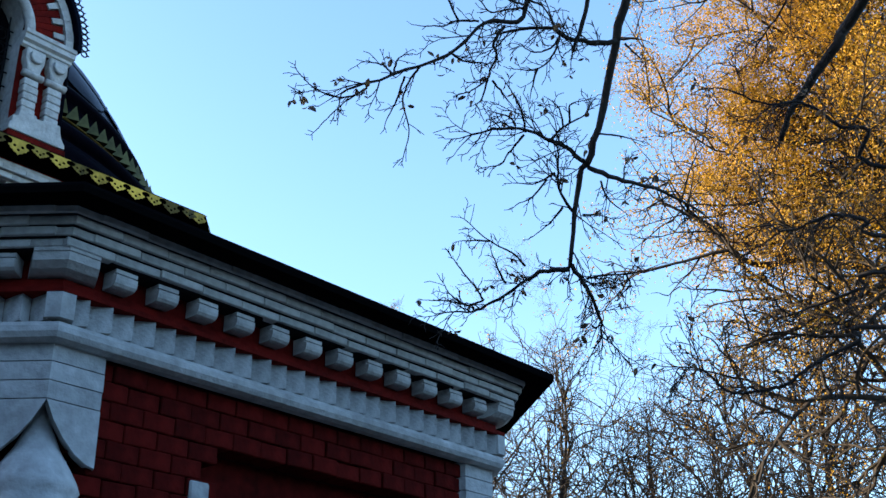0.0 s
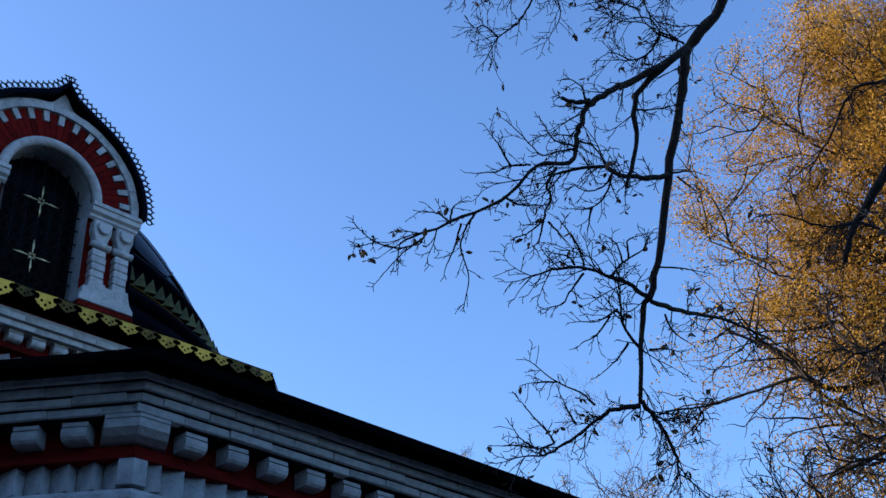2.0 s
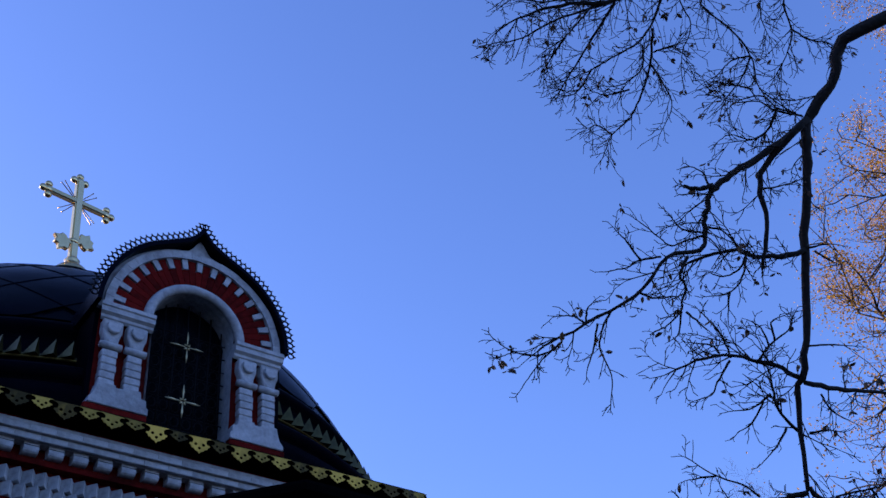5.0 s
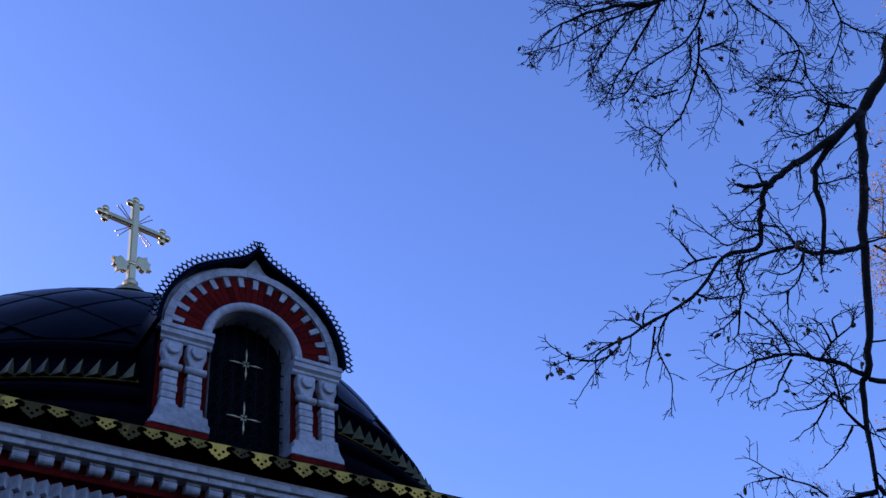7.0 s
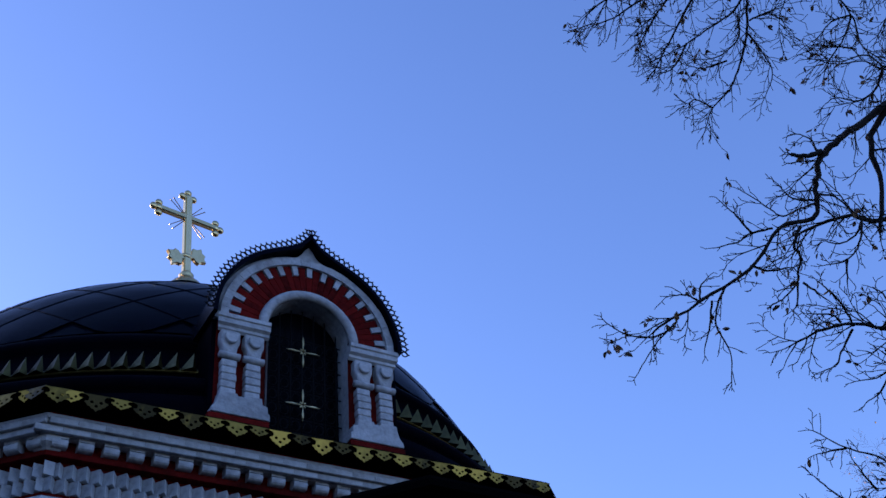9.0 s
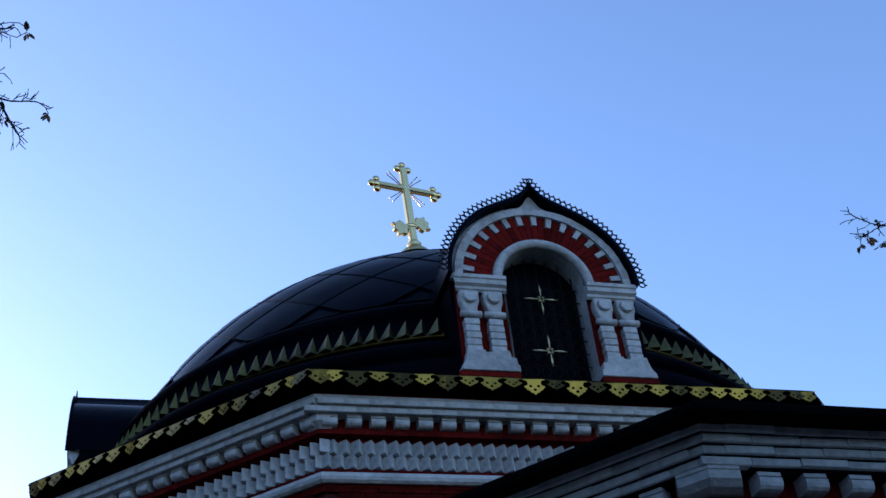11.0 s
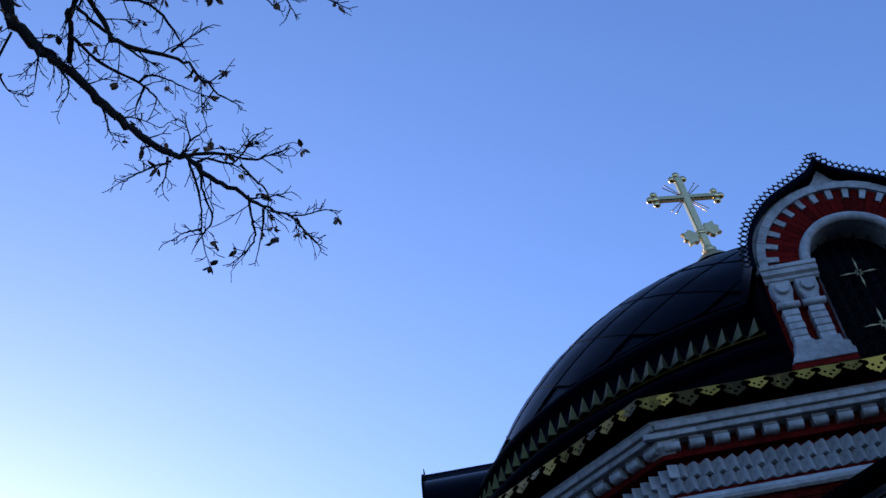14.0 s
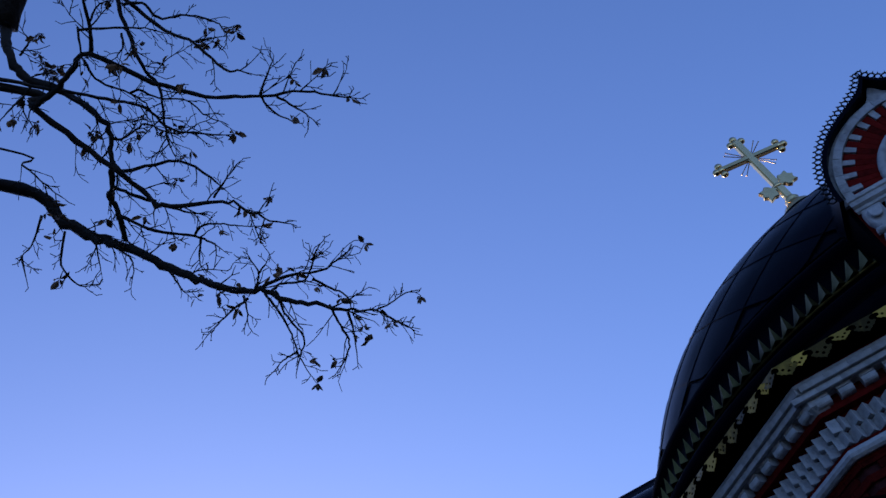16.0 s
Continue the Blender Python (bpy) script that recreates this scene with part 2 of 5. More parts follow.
church = thing("church", (0, 0, 0), "red brick church with white cornices, blue-black dome and gilded trim", "church")
wall = part("wall", sweep("wall", [(0.44, -0.1), (0.44, 6.66)], octagon, MORTAR), church, "dark red painted brick wall")
part("frieze", sweep("frieze", [(0.40, 6.04), (0.37, 6.195), (0.40, 6.20), (0.40, 6.5), (0.30, 6.505), (0.30, 6.56), (0.34, 6.565), (0.34, 6.80), (0.44, 6.80)], octagon, RED), church, "red painted frieze")
cornice = part("cornice", sweep("cornice", [(0.32, 6.655), (0.235, 6.66), (0.235, 6.72), (0.20, 6.725), (0.20, 6.77), (0.165, 6.775), (0.15, 6.81), (0.34, 6.83)], octagon, WHITE), church, "white painted brick cornice")
roll = part("string_course", sweep("string_course", [(0.42, 6.07), (0.36, 6.065), (0.335, 6.085), (0.325, 6.115), (0.335, 6.145), (0.36, 6.165), (0.42, 6.17)], octagon, WHITE), church, "white rounded string course")
part("upper_frieze", sweep("upper_frieze", [(0.30, 6.82), (0.26, 6.83), (0.26, 6.895), (0.34, 6.90)], octagon, RED), church, "dark red band under the eave")
eave = part("eave", sweep("eave", [(0.30, 6.88), (0.02, 6.925), (0.02, 6.96), (0.0, 6.963), (0.0, 6.982), (0.03, 6.987), (0.20, 7.01), (0.42, 7.05), (0.46, 7.16)], octagon, SOFFIT), church, "black sheet-metal eave")

drum_faces = [Face(octagon(0)[k], octagon(0)[(k + 1) % 8]) for k in (0, 7)]


def modillion_mesh(w, d, h, name="modillion"):
    """A short bracket with a rounded lower front edge."""
    pts = [(0, 0), (-d * 0.62, 0.0), (-d * 0.82, h * 0.06), (-d * 0.95, h * 0.20), (-d, h * 0.40), (-d, h * 0.66), (-d * 0.80, h * 0.67), (-d * 0.80, h * 0.75), (-d * 0.96, h * 0.76), (-d * 0.94, h), (0, h)]
    verts = [(-w / 2, y, z) for y, z in pts] + [(w / 2, y, z) for y, z in pts]
    n = len(pts)
    faces = [tuple(range(n)), tuple(reversed(range(n, 2 * n)))] + [(k, k + n, (k + 1) % n + n, (k + 1) % n) for k in range(n)]
    return mesh_of(name, verts, faces, WHITE)


def tooth_mesh(w, d, h, name="dogtooth_brick", arris=0.05):
    """A brick set cornerwise, its arris forward; arris: how far it is turned aside."""
    verts = [(-w / 2, 0, 0), (w * arris, -d, 0.0), (w / 2, 0, 0), (-w / 2, 0, h), (w * arris, -d, h), (w / 2, 0, h)]
    return mesh_of(name, verts, [(0, 1, 4, 3), (1, 2, 5, 4), (0, 2, 1), (3, 4, 5)], WHITE)


drum_mod = modillion_mesh(0.132, 0.115, 0.100)
drum_tooth = tooth_mesh(0.112, 0.082, 0.124)
drum_brick = box("cornice_brick", 0.228, 0.05, 0.058, WHITE, 0.004)
rnd = random.Random(5)
for fc in drum_faces:
    # brackets
    n = round(fc.long / 0.218)
    for k in range(1, n):
        s = fc.long * k / n
        part("modillion", drum_mod, cornice, m=fc.at(s, -0.345, 6.562, tip=rnd.uniform(-0.015, 0.015)))
    # two rows of cornerwise bricks
    n = round(fc.long / 0.119)
    for k in range(n):
        s = 0.14 + (fc.long - 0.28) * (k + 0.5) / n
        for row, sh in ((0, 0.0), (1, 0.5)):
            part("dogtooth_brick", drum_tooth, cornice, m=fc.at(s + sh * 0.11, -0.40, 6.204 + row * 0.136, (1, rnd.uniform(0.9, 1.1), 1)))
    # two courses of bricks in the cornice
    for row, (out, z) in enumerate(((-0.232, 6.664), (-0.195, 6.724))):
        s = 0.1 + 0.11 * row
        while s < fc.long - 0.12:
            part("brick", drum_brick, cornice, m=fc.at(s + 0.0, out - 0.0, z - 0.001, (rnd.uniform(1.0, 1.035), 1 + rnd.uniform(-0.02, 0.02), 1.0), rnd.uniform(-0.004, 0.004)))
            s += 0.232
# corner brackets
for k in (0, 1, 7):
    a, b, c = Vector(octagon(0.235)[k - 1]), Vector(octagon(0.235)[k]), Vector(octagon(0.235)[(k + 1) % 8])
    g = Vector(octagon(0.36)[k])
    u, w = (a - b).normalized(), (c - b).normalized()
    q = [b + u * 0.12, b, b + w * 0.12, g + w * 0.12, g, g + u * 0.12]
    vs = [(p.x, p.y, 6.665) for p in q] + [(p.x, p.y, 6.60) for p in q] + [(p.x + (g.x - b.x) * t, p.y + (g.y - b.y) * t, 6.548) for p, t in zip(q, (0.5, 0.5, 0.5, 0, 0, 0))]
    fs = [(0, 1, 2, 3, 4, 5), (17, 16, 15, 14, 13, 12)] + [(i * 6 + j, i * 6 + (j + 1) % 6, (i + 1) * 6 + (j + 1) % 6, (i + 1) * 6 + j) for i in (0, 1) for j in range(6)]
    part("corner_modillion", mesh_of("corner_modillion", vs, fs, WHITE), cornice)

# gilded lambrequin hanging from the eave
def pendant(w, h, name):
    """A scalloped, pierced drop under a top strip, with a round scoop on either side that meets its neighbour's; w: from scoop to scoop."""
    left = [(0.0, -h), (-0.08 * w, -0.87 * h), (-0.20 * w, -0.82 * h), (-0.25 * w, -0.71 * h), (-0.36 * w, -0.68 * h), (-0.39 * w, -0.57 * h), (-0.475 * w, -0.50 * h), (-0.46 * w, -0.42 * h),
            (-0.35 * w, -0.40 * h), (-0.30 * w, -0.30 * h), (-0.31 * w, -0.16 * h), (-0.40 * w, -0.07 * h), (-0.505 * w, -0.05 * h), (-0.505 * w, 0.0)]
    outline = left + [(-x, z) for x, z in reversed(left[1:])]
    holes = [ring(7, 0.075 * w, 0, -0.66 * h), ring(7, 0.075 * w, -0.18 * w, -0.44 * h), ring(7, 0.075 * w, 0.18 * w, -0.44 * h)]
    return plate(name, outline, holes, 0.006, GOLD)


big_pendant, small_pendant = pendant(0.215, 0.18, "pendant"), pendant(0.185, 0.132, "pendant")
trim = part("lambrequin", sweep("lambrequin", [(0.008, 6.96), (-0.004, 6.96), (-0.004, 6.974), (0.008, 6.974)], octagon, SOFFIT), church, "gilded pierced metal lambrequin")
for fc in drum_faces + [Face(octagon(0)[1], octagon(0)[2])]:
    n = round(fc.long / 0.40)
    for k in range(n + 1):
        s = fc.long * k / n
        big = fc.at(min(max(s, 0.09), fc.long - 0.09) if k in (0, n) else s, 0.006, 6.965, tip=rnd.uniform(-0.05, 0.05)) @ Matrix.Rotation(rnd.uniform(-0.18, 0.10) if fc is drum_faces[0] else rnd.uniform(-0.5, 0.25), 4, "X")
        part("pendant", big_pendant, trim, m=big @ Matrix.Diagonal((0.86 if fc is drum_faces[1] else 1, 1, 0.72 if fc is drum_faces[0] and s > 0.66 * fc.long else 0.9, 1)))
        if k < n:
            part("pendant", small_pendant, trim, m=fc.at(s + fc.long / n / 2, 0.006, 6.965, tip=rnd.uniform(-0.05, 0.05)) @ Matrix.Rotation(rnd.uniform(-0.25, 0.10) if fc is drum_faces[0] else rnd.uniform(-0.5, 0.25), 4, "X") @ Matrix.Diagonal((0.72 if fc is drum_faces[1] else 1, 1, 0.9, 1)))

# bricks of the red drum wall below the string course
wall_brick = box("brick", 0.2325, 0.030, 0.0715, SHADED_WALL_RED, 0.004)
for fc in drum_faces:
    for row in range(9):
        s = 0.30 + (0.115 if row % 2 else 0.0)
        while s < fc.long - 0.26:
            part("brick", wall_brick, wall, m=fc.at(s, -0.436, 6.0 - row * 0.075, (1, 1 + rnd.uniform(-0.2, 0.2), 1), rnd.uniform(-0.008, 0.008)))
            s += 0.236

# ---- dome ----
DOME_R, DOME_Z, DOME_H = 4.63, 6.5, 4.5


def dome_radius(z):
    """A little straighter low down than an ellipsoid."""
    t = min(1.0, max(0.0, (z - 8.6) / 1.4))
    return (DOME_R - 0.075 * (1 - t * t * (3 - 2 * t))) * math.sqrt(max(0.0, 1 - ((z - DOME_Z) / DOME_H) ** 2))


def dome_point(a, z, lift=0.0):
    r = dome_radius(z) + lift
    return Vector((r * math.cos(a), r * math.sin(a), z + lift * 0.5))


prof = [(4.60, 7.1), (4.64, 7.3), (4.60, 7.44), (4.50, 7.50), (4.55, 7.52), (4.585, 7.57), (4.58, 7.63), (4.53, 7.68), (4.44, 7.72), (4.34, 7.76), (4.29, 7.80), (4.25, 8.06), (4.17, 8.16),
        (4.18, 8.22), (4.23, 8.26), (4.23, 8.32), (4.19, 8.38), (4.14, 8.42), (4.02, 8.47)]
foot_profile = prof
prof = [(dome_radius(z) - 0.015, z) for z in [8.5 + 2.48 * k / 24 for k in range(25)]] + [(0.05, 10.985)]
dome = part("dome", revolve("dome", prof, SHEET, 96), church, "blue-black sheet-metal dome with rhombic panels")
for k in range(4):
    part("dome_foot", revolve_arc("dome_foot", foot_profile, FOOT, k * math.pi / 2 + 0.205, (k + 1) * math.pi / 2 - 0.205), church, "dark sheet-metal moulding at the foot of the dome")
dome.location.x = 0.03
# rhombic sheets: rows of panels between two families of spiral seams
COLS, zs = 22, [8.30, 8.74, 9.14, 9.50, 9.82, 10.10, 10.34, 10.54, 10.70, 10.82]
for row in range(len(zs) - 2):
    zb, zm, zt = zs[row], zs[row + 1], zs[row + 2]
    half = math.pi / COLS
    vs, fs, m = [], [], 4
    for i in range(m + 1):
        for j in range(m + 1):
            u, v = i / m, j / m
            uu, vv = 0.5 + (u - 0.5) * 0.972, 0.5 + (v - 0.5) * 0.972
            a = (uu - vv) * half
            z = zb * (1 - uu) * (1 - vv) + zm * (uu * (1 - vv) + vv * (1 - uu)) + zt * uu * vv
            edge = min(u, v, 1 - u, 1 - v)
            vs.append(dome_point(a, max(z, 8.48), 0.012 if edge > 0 else 0.004))
    for i in range(m):
        for j in range(m):
            fs.append((i * (m + 1) + j, (i + 1) * (m + 1) + j, (i + 1) * (m + 1) + j + 1, i * (m + 1) + j + 1))
    me = mesh_of("roof_panel", vs, fs, SHEET, True)
    for k in range(COLS):
        part("roof_panel", me, dome, m=Matrix.Rotation(2 * half * (k + (0.5 if row % 2 else 0.0)), 4, "Z"))
# raised seams along the spirals
seams = Tubes()
for k in range(COLS):
    for sg in (-1, 1):
        line = []
        for i in range(len(zs) * 3 - 2):
            j, t = divmod(i, 3)
            z = zs[j] + (zs[min(j + 1, len(zs) - 1)] - zs[j]) * t / 3
            if z >= 8.46:
                line.append(dome_point(2 * math.pi * k / COLS + sg * (i / 3) * math.pi / COLS, z, 0.006))
        seams.add(line, [0.007] * len(line), 5)
part("seam", seams.mesh("seam", SHEET), dome, kind="stuff")
# gilded pleated teeth round the foot of the dome
tv = [(-0.084, 0, 0), (0.040, -0.080, 0.0), (0.084, 0, 0), (0.048, -0.012, 0.205)]
gold_tooth = mesh_of("gilded_tooth", tv, [(0, 1, 3), (1, 2, 3), (0, 2, 1), (0, 3, 2)], PALE_GOLD)
TEETH = 168
for k in range(TEETH):
    a = 2 * math.pi * k / TEETH
    if 0.5 < a < 2.6 or abs((a + math.pi / 4) % (math.pi / 2) - math.pi / 4) < 0.215:
        continue
    part("gilded_tooth", gold_tooth, dome, m=Matrix.LocRotScale((4.345 * math.cos(a), 4.325 * math.sin(a), 7.88), Euler((0, 0, a + math.pi / 2)), None))
for k in range(2, 4):
    part("gilded_band", revolve_arc("gilded_band", [(4.315, 7.86), (4.332, 7.87), (4.320, 7.913), (4.28, 7.923)], PALE_GOLD, k * math.pi / 2 + 0.21, (k + 1) * math.pi / 2 - 0.21, 40), dome, "pale gilded band under the teeth")
neck = part("neck", revolve("neck", [(0.62, 10.9), (0.5, 11.0), (0.42, 11.2), (0.40, 11.75), (0.48, 11.85)], SHEET, 32), church, "dark sheet-metal neck under the cross")


# ---- dormer with a keel-shaped gable ----
def keel(r, peak, n=14, narrow=False):
    """Outline of a keel arch, from the right foot over the peak to the left foot, about the springing at z = 0."""
    right = arc(r, 0, 80 if narrow else 62, n)
    tip = [(r * 0.125, r * 1.005), (r * 0.085, r + (peak - r) * 0.28), (r * 0.04, r + (peak - r) * 0.72), (0.0, peak)] if narrow else [(r * 0.33, r * 0.955), (r * 0.21, r * 1.00 + (peak - r) * 0.08), (r * 0.12, r + (peak - r) * 0.32), (r * 0.05, r + (peak - r) * 0.68), (0.0, peak)]
    right = right + tip
    return right + [(-x, z) for x, z in reversed(right[:-1])]


def dormer(at, label):
    d = thing("dormer_window", at, label, "dormer", "dormers round the dome")
    Z = at[2]
    sp = 8.30 - Z
    hole = [(0.44, -0.05), (0.44, sp)] + arc(0.455, 0, 180, 20, 0, sp)[1:-1] + [(-0.44, sp), (-0.44, -0.05)]

    def up(pts, dz):
        return [(x, z + dz) for x, z in pts]

    P = lambda name, me, label="", m=None, parent=d: part(name, me, parent, label, m, world=False)
    # red wall behind the pilasters
    outline = [(-0.955, 0.0), (-0.44, 0.0)] + [(-0.44, sp)] + list(reversed(arc(0.455, 0, 180, 20, 0, sp)))[1:-1] + [(0.44, sp), (0.44, 0.0), (0.955, 0.0), (0.955, sp - 0.01), (0.93, sp)] + arc(0.93, 0, 180, 24, 0, sp)[1:-1] + [(-0.93, sp), (-0.955, sp - 0.01)]
    wall_ = P("wall", plate("wall", outline, [], 0.30, RED), "red painted brick wall", Matrix.Translation((0, 0.334, 0)))
    # white intrados of the opening
    vs, fs = [], []
    for x, z in hole:
        vs += [(x * 0.985, -0.01, z), (x * 0.985, 0.44, z)]
    for k in range(len(hole) - 1):
        fs.append((2 * k, 2 * k + 1, 2 * k + 3, 2 * k + 2))
    P("reveal", mesh_of("reveal", vs, fs, WHITE, True), "white plastered window reveal")
    # archivolt: inner roll, red voussoirs, white voussoirs, outer ring
    t = Tubes()
    t.add([(x, -0.03, z) for x, z in arc(0.50, 0, 180, 32, 0, sp)], [0.052] * 33, 8)
    P("archivolt", t.mesh("archivolt", WHITE), "white rounded arch moulding")
    for k in range(31):
        a0, a1 = 180 * k / 31, 180 * (k + 1) / 31
        gap = 0.25
        if k % 2 == 0:
            q = arc(0.54, a0 + gap, a1 - gap, 2, 0, sp) + arc(0.865, a1 - gap, a0 + gap, 2, 0, sp)
            P("voussoir", prism("voussoir", q, 0.085, RED), "", Matrix.Translation((0, 0.06, 0)))
        else:
            q = arc(0.54, a0 + gap, a1 - gap, 2, 0, sp) + arc(0.748, a1 - gap, a0 + gap, 2, 0, sp)
            P("voussoir", prism("voussoir", q, 0.085, RED), "", Matrix.Translation((0, 0.06, 0)))
            q = arc(0.75, a0 + 0.8, a1 - 0.8, 2, 0, sp) + arc(0.875, a1 - 0.8, a0 + 0.8, 2, 0, sp)
            P("voussoir", prism("voussoir", q, 0.10, WHITE), "white brick", Matrix.Translation((0, 0.06, 0)))
    n = 26
    for k in range(n):
        a0, a1 = 180 * k / n + 0.06, 180 * (k + 1) / n - 0.06
        q = arc(0.87, a0, a1, 2, 0, sp) + arc(0.955 + rnd.uniform(-0.004, 0.004), a1, a0, 2, 0, sp)
        P("arch_brick", prism("arch_brick", q, 0.12 + rnd.uniform(-0.003, 0.003), WHITE), "", Matrix.Translation((0, 0.06, 0)))
    kp = keel(1.0, 9.47 - 8.30, 20, True)
    q = up(kp, sp) + arc(0.95, 180, 0, 30, 0, sp)
    P("gable", plate("gable", q, [], 0.07, WHITE), "white keel-shaped gable", Matrix.Translation((0, 0.06, 0)))
    # imposts, pilasters, capitals and bases on both sides
    for s in (-1, 1):
        prof_ = [(-0.02, 0.0), (-0.05, 0.02), (-0.05, 0.05), (-0.085, 0.07), (-0.085, 0.12), (-0.10, 0.13), (-0.10, 0.17), (0.05, 0.17)]
        vs = [(0.435 - (0.0), y, z + 8.14 - Z) for y, z in prof_] + [(0.95 - y * 0.35, y, z + 8.14 - Z) for y, z in prof_]
        n = len(prof_)
        fs = [(k, k + 1, n + k + 1, n + k) for k in range(n - 1)] + [tuple(range(n)), tuple(reversed(range(n, 2 * n)))]
        P("impost", mesh_of("impost", [(x * s, y, z) for x, y, z in vs], fs, WHITE), "white moulded impost")
        for x0, w in ((0.835, 0.150), (0.590, 0.152)):
            z = 7.42 - Z
            while z < 7.80 - Z:
                P("pilaster_brick", box("pilaster_brick", w + rnd.uniform(-0.008, 0.006), 0.10 + rnd.uniform(-0.004, 0.004), 0.076, WHITE, 0.009), "", Matrix.Translation((s * x0 + rnd.uniform(-0.005, 0.005), 0.045, z)) @ Matrix.Rotation(rnd.uniform(-0.025, 0.025), 4, "Y"))
                z += 0.079
            t = Tubes()
            t.add([(s * x0 - w * 0.70, -0.045, 7.855 - Z), (s * x0 + w * 0.70, -0.045, 7.855 - Z)], [0.036] * 2, 10)
            P("capital_ring", t.mesh("capital_ring", WHITE), "white rounded ring")
            cap_ = [(-w * 0.42, 7.87 - Z), (w * 0.42, 7.87 - Z), (w * 0.50, 7.95 - Z), (w * 0.66, 8.01 - Z), (w * 0.66, 8.14 - Z), (-w * 0.66, 8.14 - Z), (-w * 0.66, 8.01 - Z), (-w * 0.50, 7.95 - Z)]
            P("capital", prism("capital", cap_, 0.105, WHITE, 0.010), "white carved capital", Matrix.Translation((s * x0, 0.045, 0)))
            cup = arc(w * 0.44, 180, 360, 12, 0, 8.045 - Z) + [(w * 0.44, 8.09 - Z), (-w * 0.44, 8.09 - Z)]
            P("capital_cup", prism("capital_cup", cup, 0.04, WHITE, 0.008), "", Matrix.Translation((s * x0, -0.06, 0)))
        q = [(0.42, 7.20 - Z), (1.0, 7.20 - Z), (0.995, 7.25 - Z), (0.955, 7.30 - Z), (0.935, 7.37 - Z), (0.925, 7.43 - Z), (0.75, 7.43 - Z), (0.745, 7.405 - Z), (0.68, 7.405 - Z), (0.675, 7.43 - Z), (0.505, 7.43 - Z), (0.495, 7.36 - Z), (0.445, 7.35 - Z), (0.44, 7.28 - Z), (0.42, 7.27 - Z)]
        if s < 0:
            q = [(-x, z) for x, z in reversed(q)]
        P("base", prism("base", q, 0.13, WHITE, 0.006), "white brick base", Matrix.Translation((0, 0.045, 0)))
        q = [(s * 0.42, 7.12 - Z), (s * 1.02, 7.12 - Z), (s * 1.02, 7.198 - Z), (s * 0.42, 7.198 - Z)]
        P("plinth", prism("plinth", q if s > 0 else q[::-1], 0.115, RED, 0.004), "red painted plinth", Matrix.Translation((0, 0.045, 0)))
    # side cheeks and curved sheet roof running back into the dome
    back = 2.6
    kr = [(x - 0.018, z) for x, z in keel(1.03, 9.575 - 8.30, 16)]
    for off, nm, y0, lab in ((0.0, "roof", -0.125, "dark sheet-metal keel roof"),):
        vs, fs = [], []
        outer, inner = up(kr, sp), up([(x - 0.012, z) for x, z in keel(0.988, 9.51 - 8.30, 16)], sp)
        n = len(outer)
        for y, o in ((y0, outer), (back, outer), (y0, inner), (back, inner)):
            vs += [(x, y, z) for x, z in o]
        for k in range(n - 1):
            fs += [(k, k + 1, n + k + 1, n + k), (2 * n + k, 3 * n + k, 3 * n + k + 1, 2 * n + k + 1), (k, 2 * n + k, 2 * n + k + 1, k + 1)]
        fs += [(0, n, 3 * n, 2 * n), (n - 1, 3 * n - 1, 4 * n - 1, 2 * n - 1)]
        roof_ = P(nm, mesh_of(nm, vs, fs, SHEET), lab)
    q = up(keel(0.983, 9.50 - 8.30, 16), sp) + arc(0.95, 180, 0, 30, 0, sp)
    P("soffit", plate("soffit", q, [], 0.02, SOFFIT), "black sheet behind the gable", Matrix.Translation((0, 0.11, 0)))
    for s in (-1, 1):
        P("cheek", box("cheek", 0.10, back - 0.1, sp + 0.05, FOOT, 0.004), "dark sheet-metal side wall", Matrix.Translation((s * 0.95, back - 0.06, 0)))
    # openwork lace along the roof's front edge
    t = Tubes()
    kl = up([(x - 0.018, z) for x, z in keel(1.065, 9.625 - 8.30, 40)], sp)
    line = [Vector((x, y0 + 0.01, z)) for x, z in kl]
    dist, want = 0.0, 0.0
    for a, b in zip(line, line[1:]):
        seg = (b - a).length
        while want <= dist + seg:
            c = a.lerp(b, (want - dist) / seg)
            tg = (b - a).normalized()
            nm_ = Vector((tg.z, 0, -tg.x))
            t.add([c + tg * 0.030 * math.cos(u) + nm_ * 0.034 * math.sin(u) for u in [2 * math.pi * k / 8 for k in range(9)]], [0.0085] * 9, 4, False)
            t.add([c + nm_ * 0.034, c + nm_ * 0.060], [0.011, 0.004], 4)
            want += 0.0655
        dist += seg
    P("lace", t.mesh("lace", IRON, False), "dark openwork metal lace", None, roof_)
    # window: frame, dark panes, iron bars with two gilded rosette crosses
    fr = [(0.44, 0.0), (0.44, sp)] + arc(0.445, 0, 180, 20, 0, sp)[1:-1] + [(-0.44, sp), (-0.44, 0.0)]
    win = P("window", plate("window", fr, [], 0.02, GLASS), "dark glass pane", Matrix.Translation((0, 0.25, 0)))
    t = Tubes()
    for k in range(-3, 4):
        x = k * 0.125
        t.add([(x, 0.15, 0.0), (x, 0.15, sp + math.sqrt(max(0.0, 0.43 ** 2 - x * x)))], [0.008] * 2, 6)
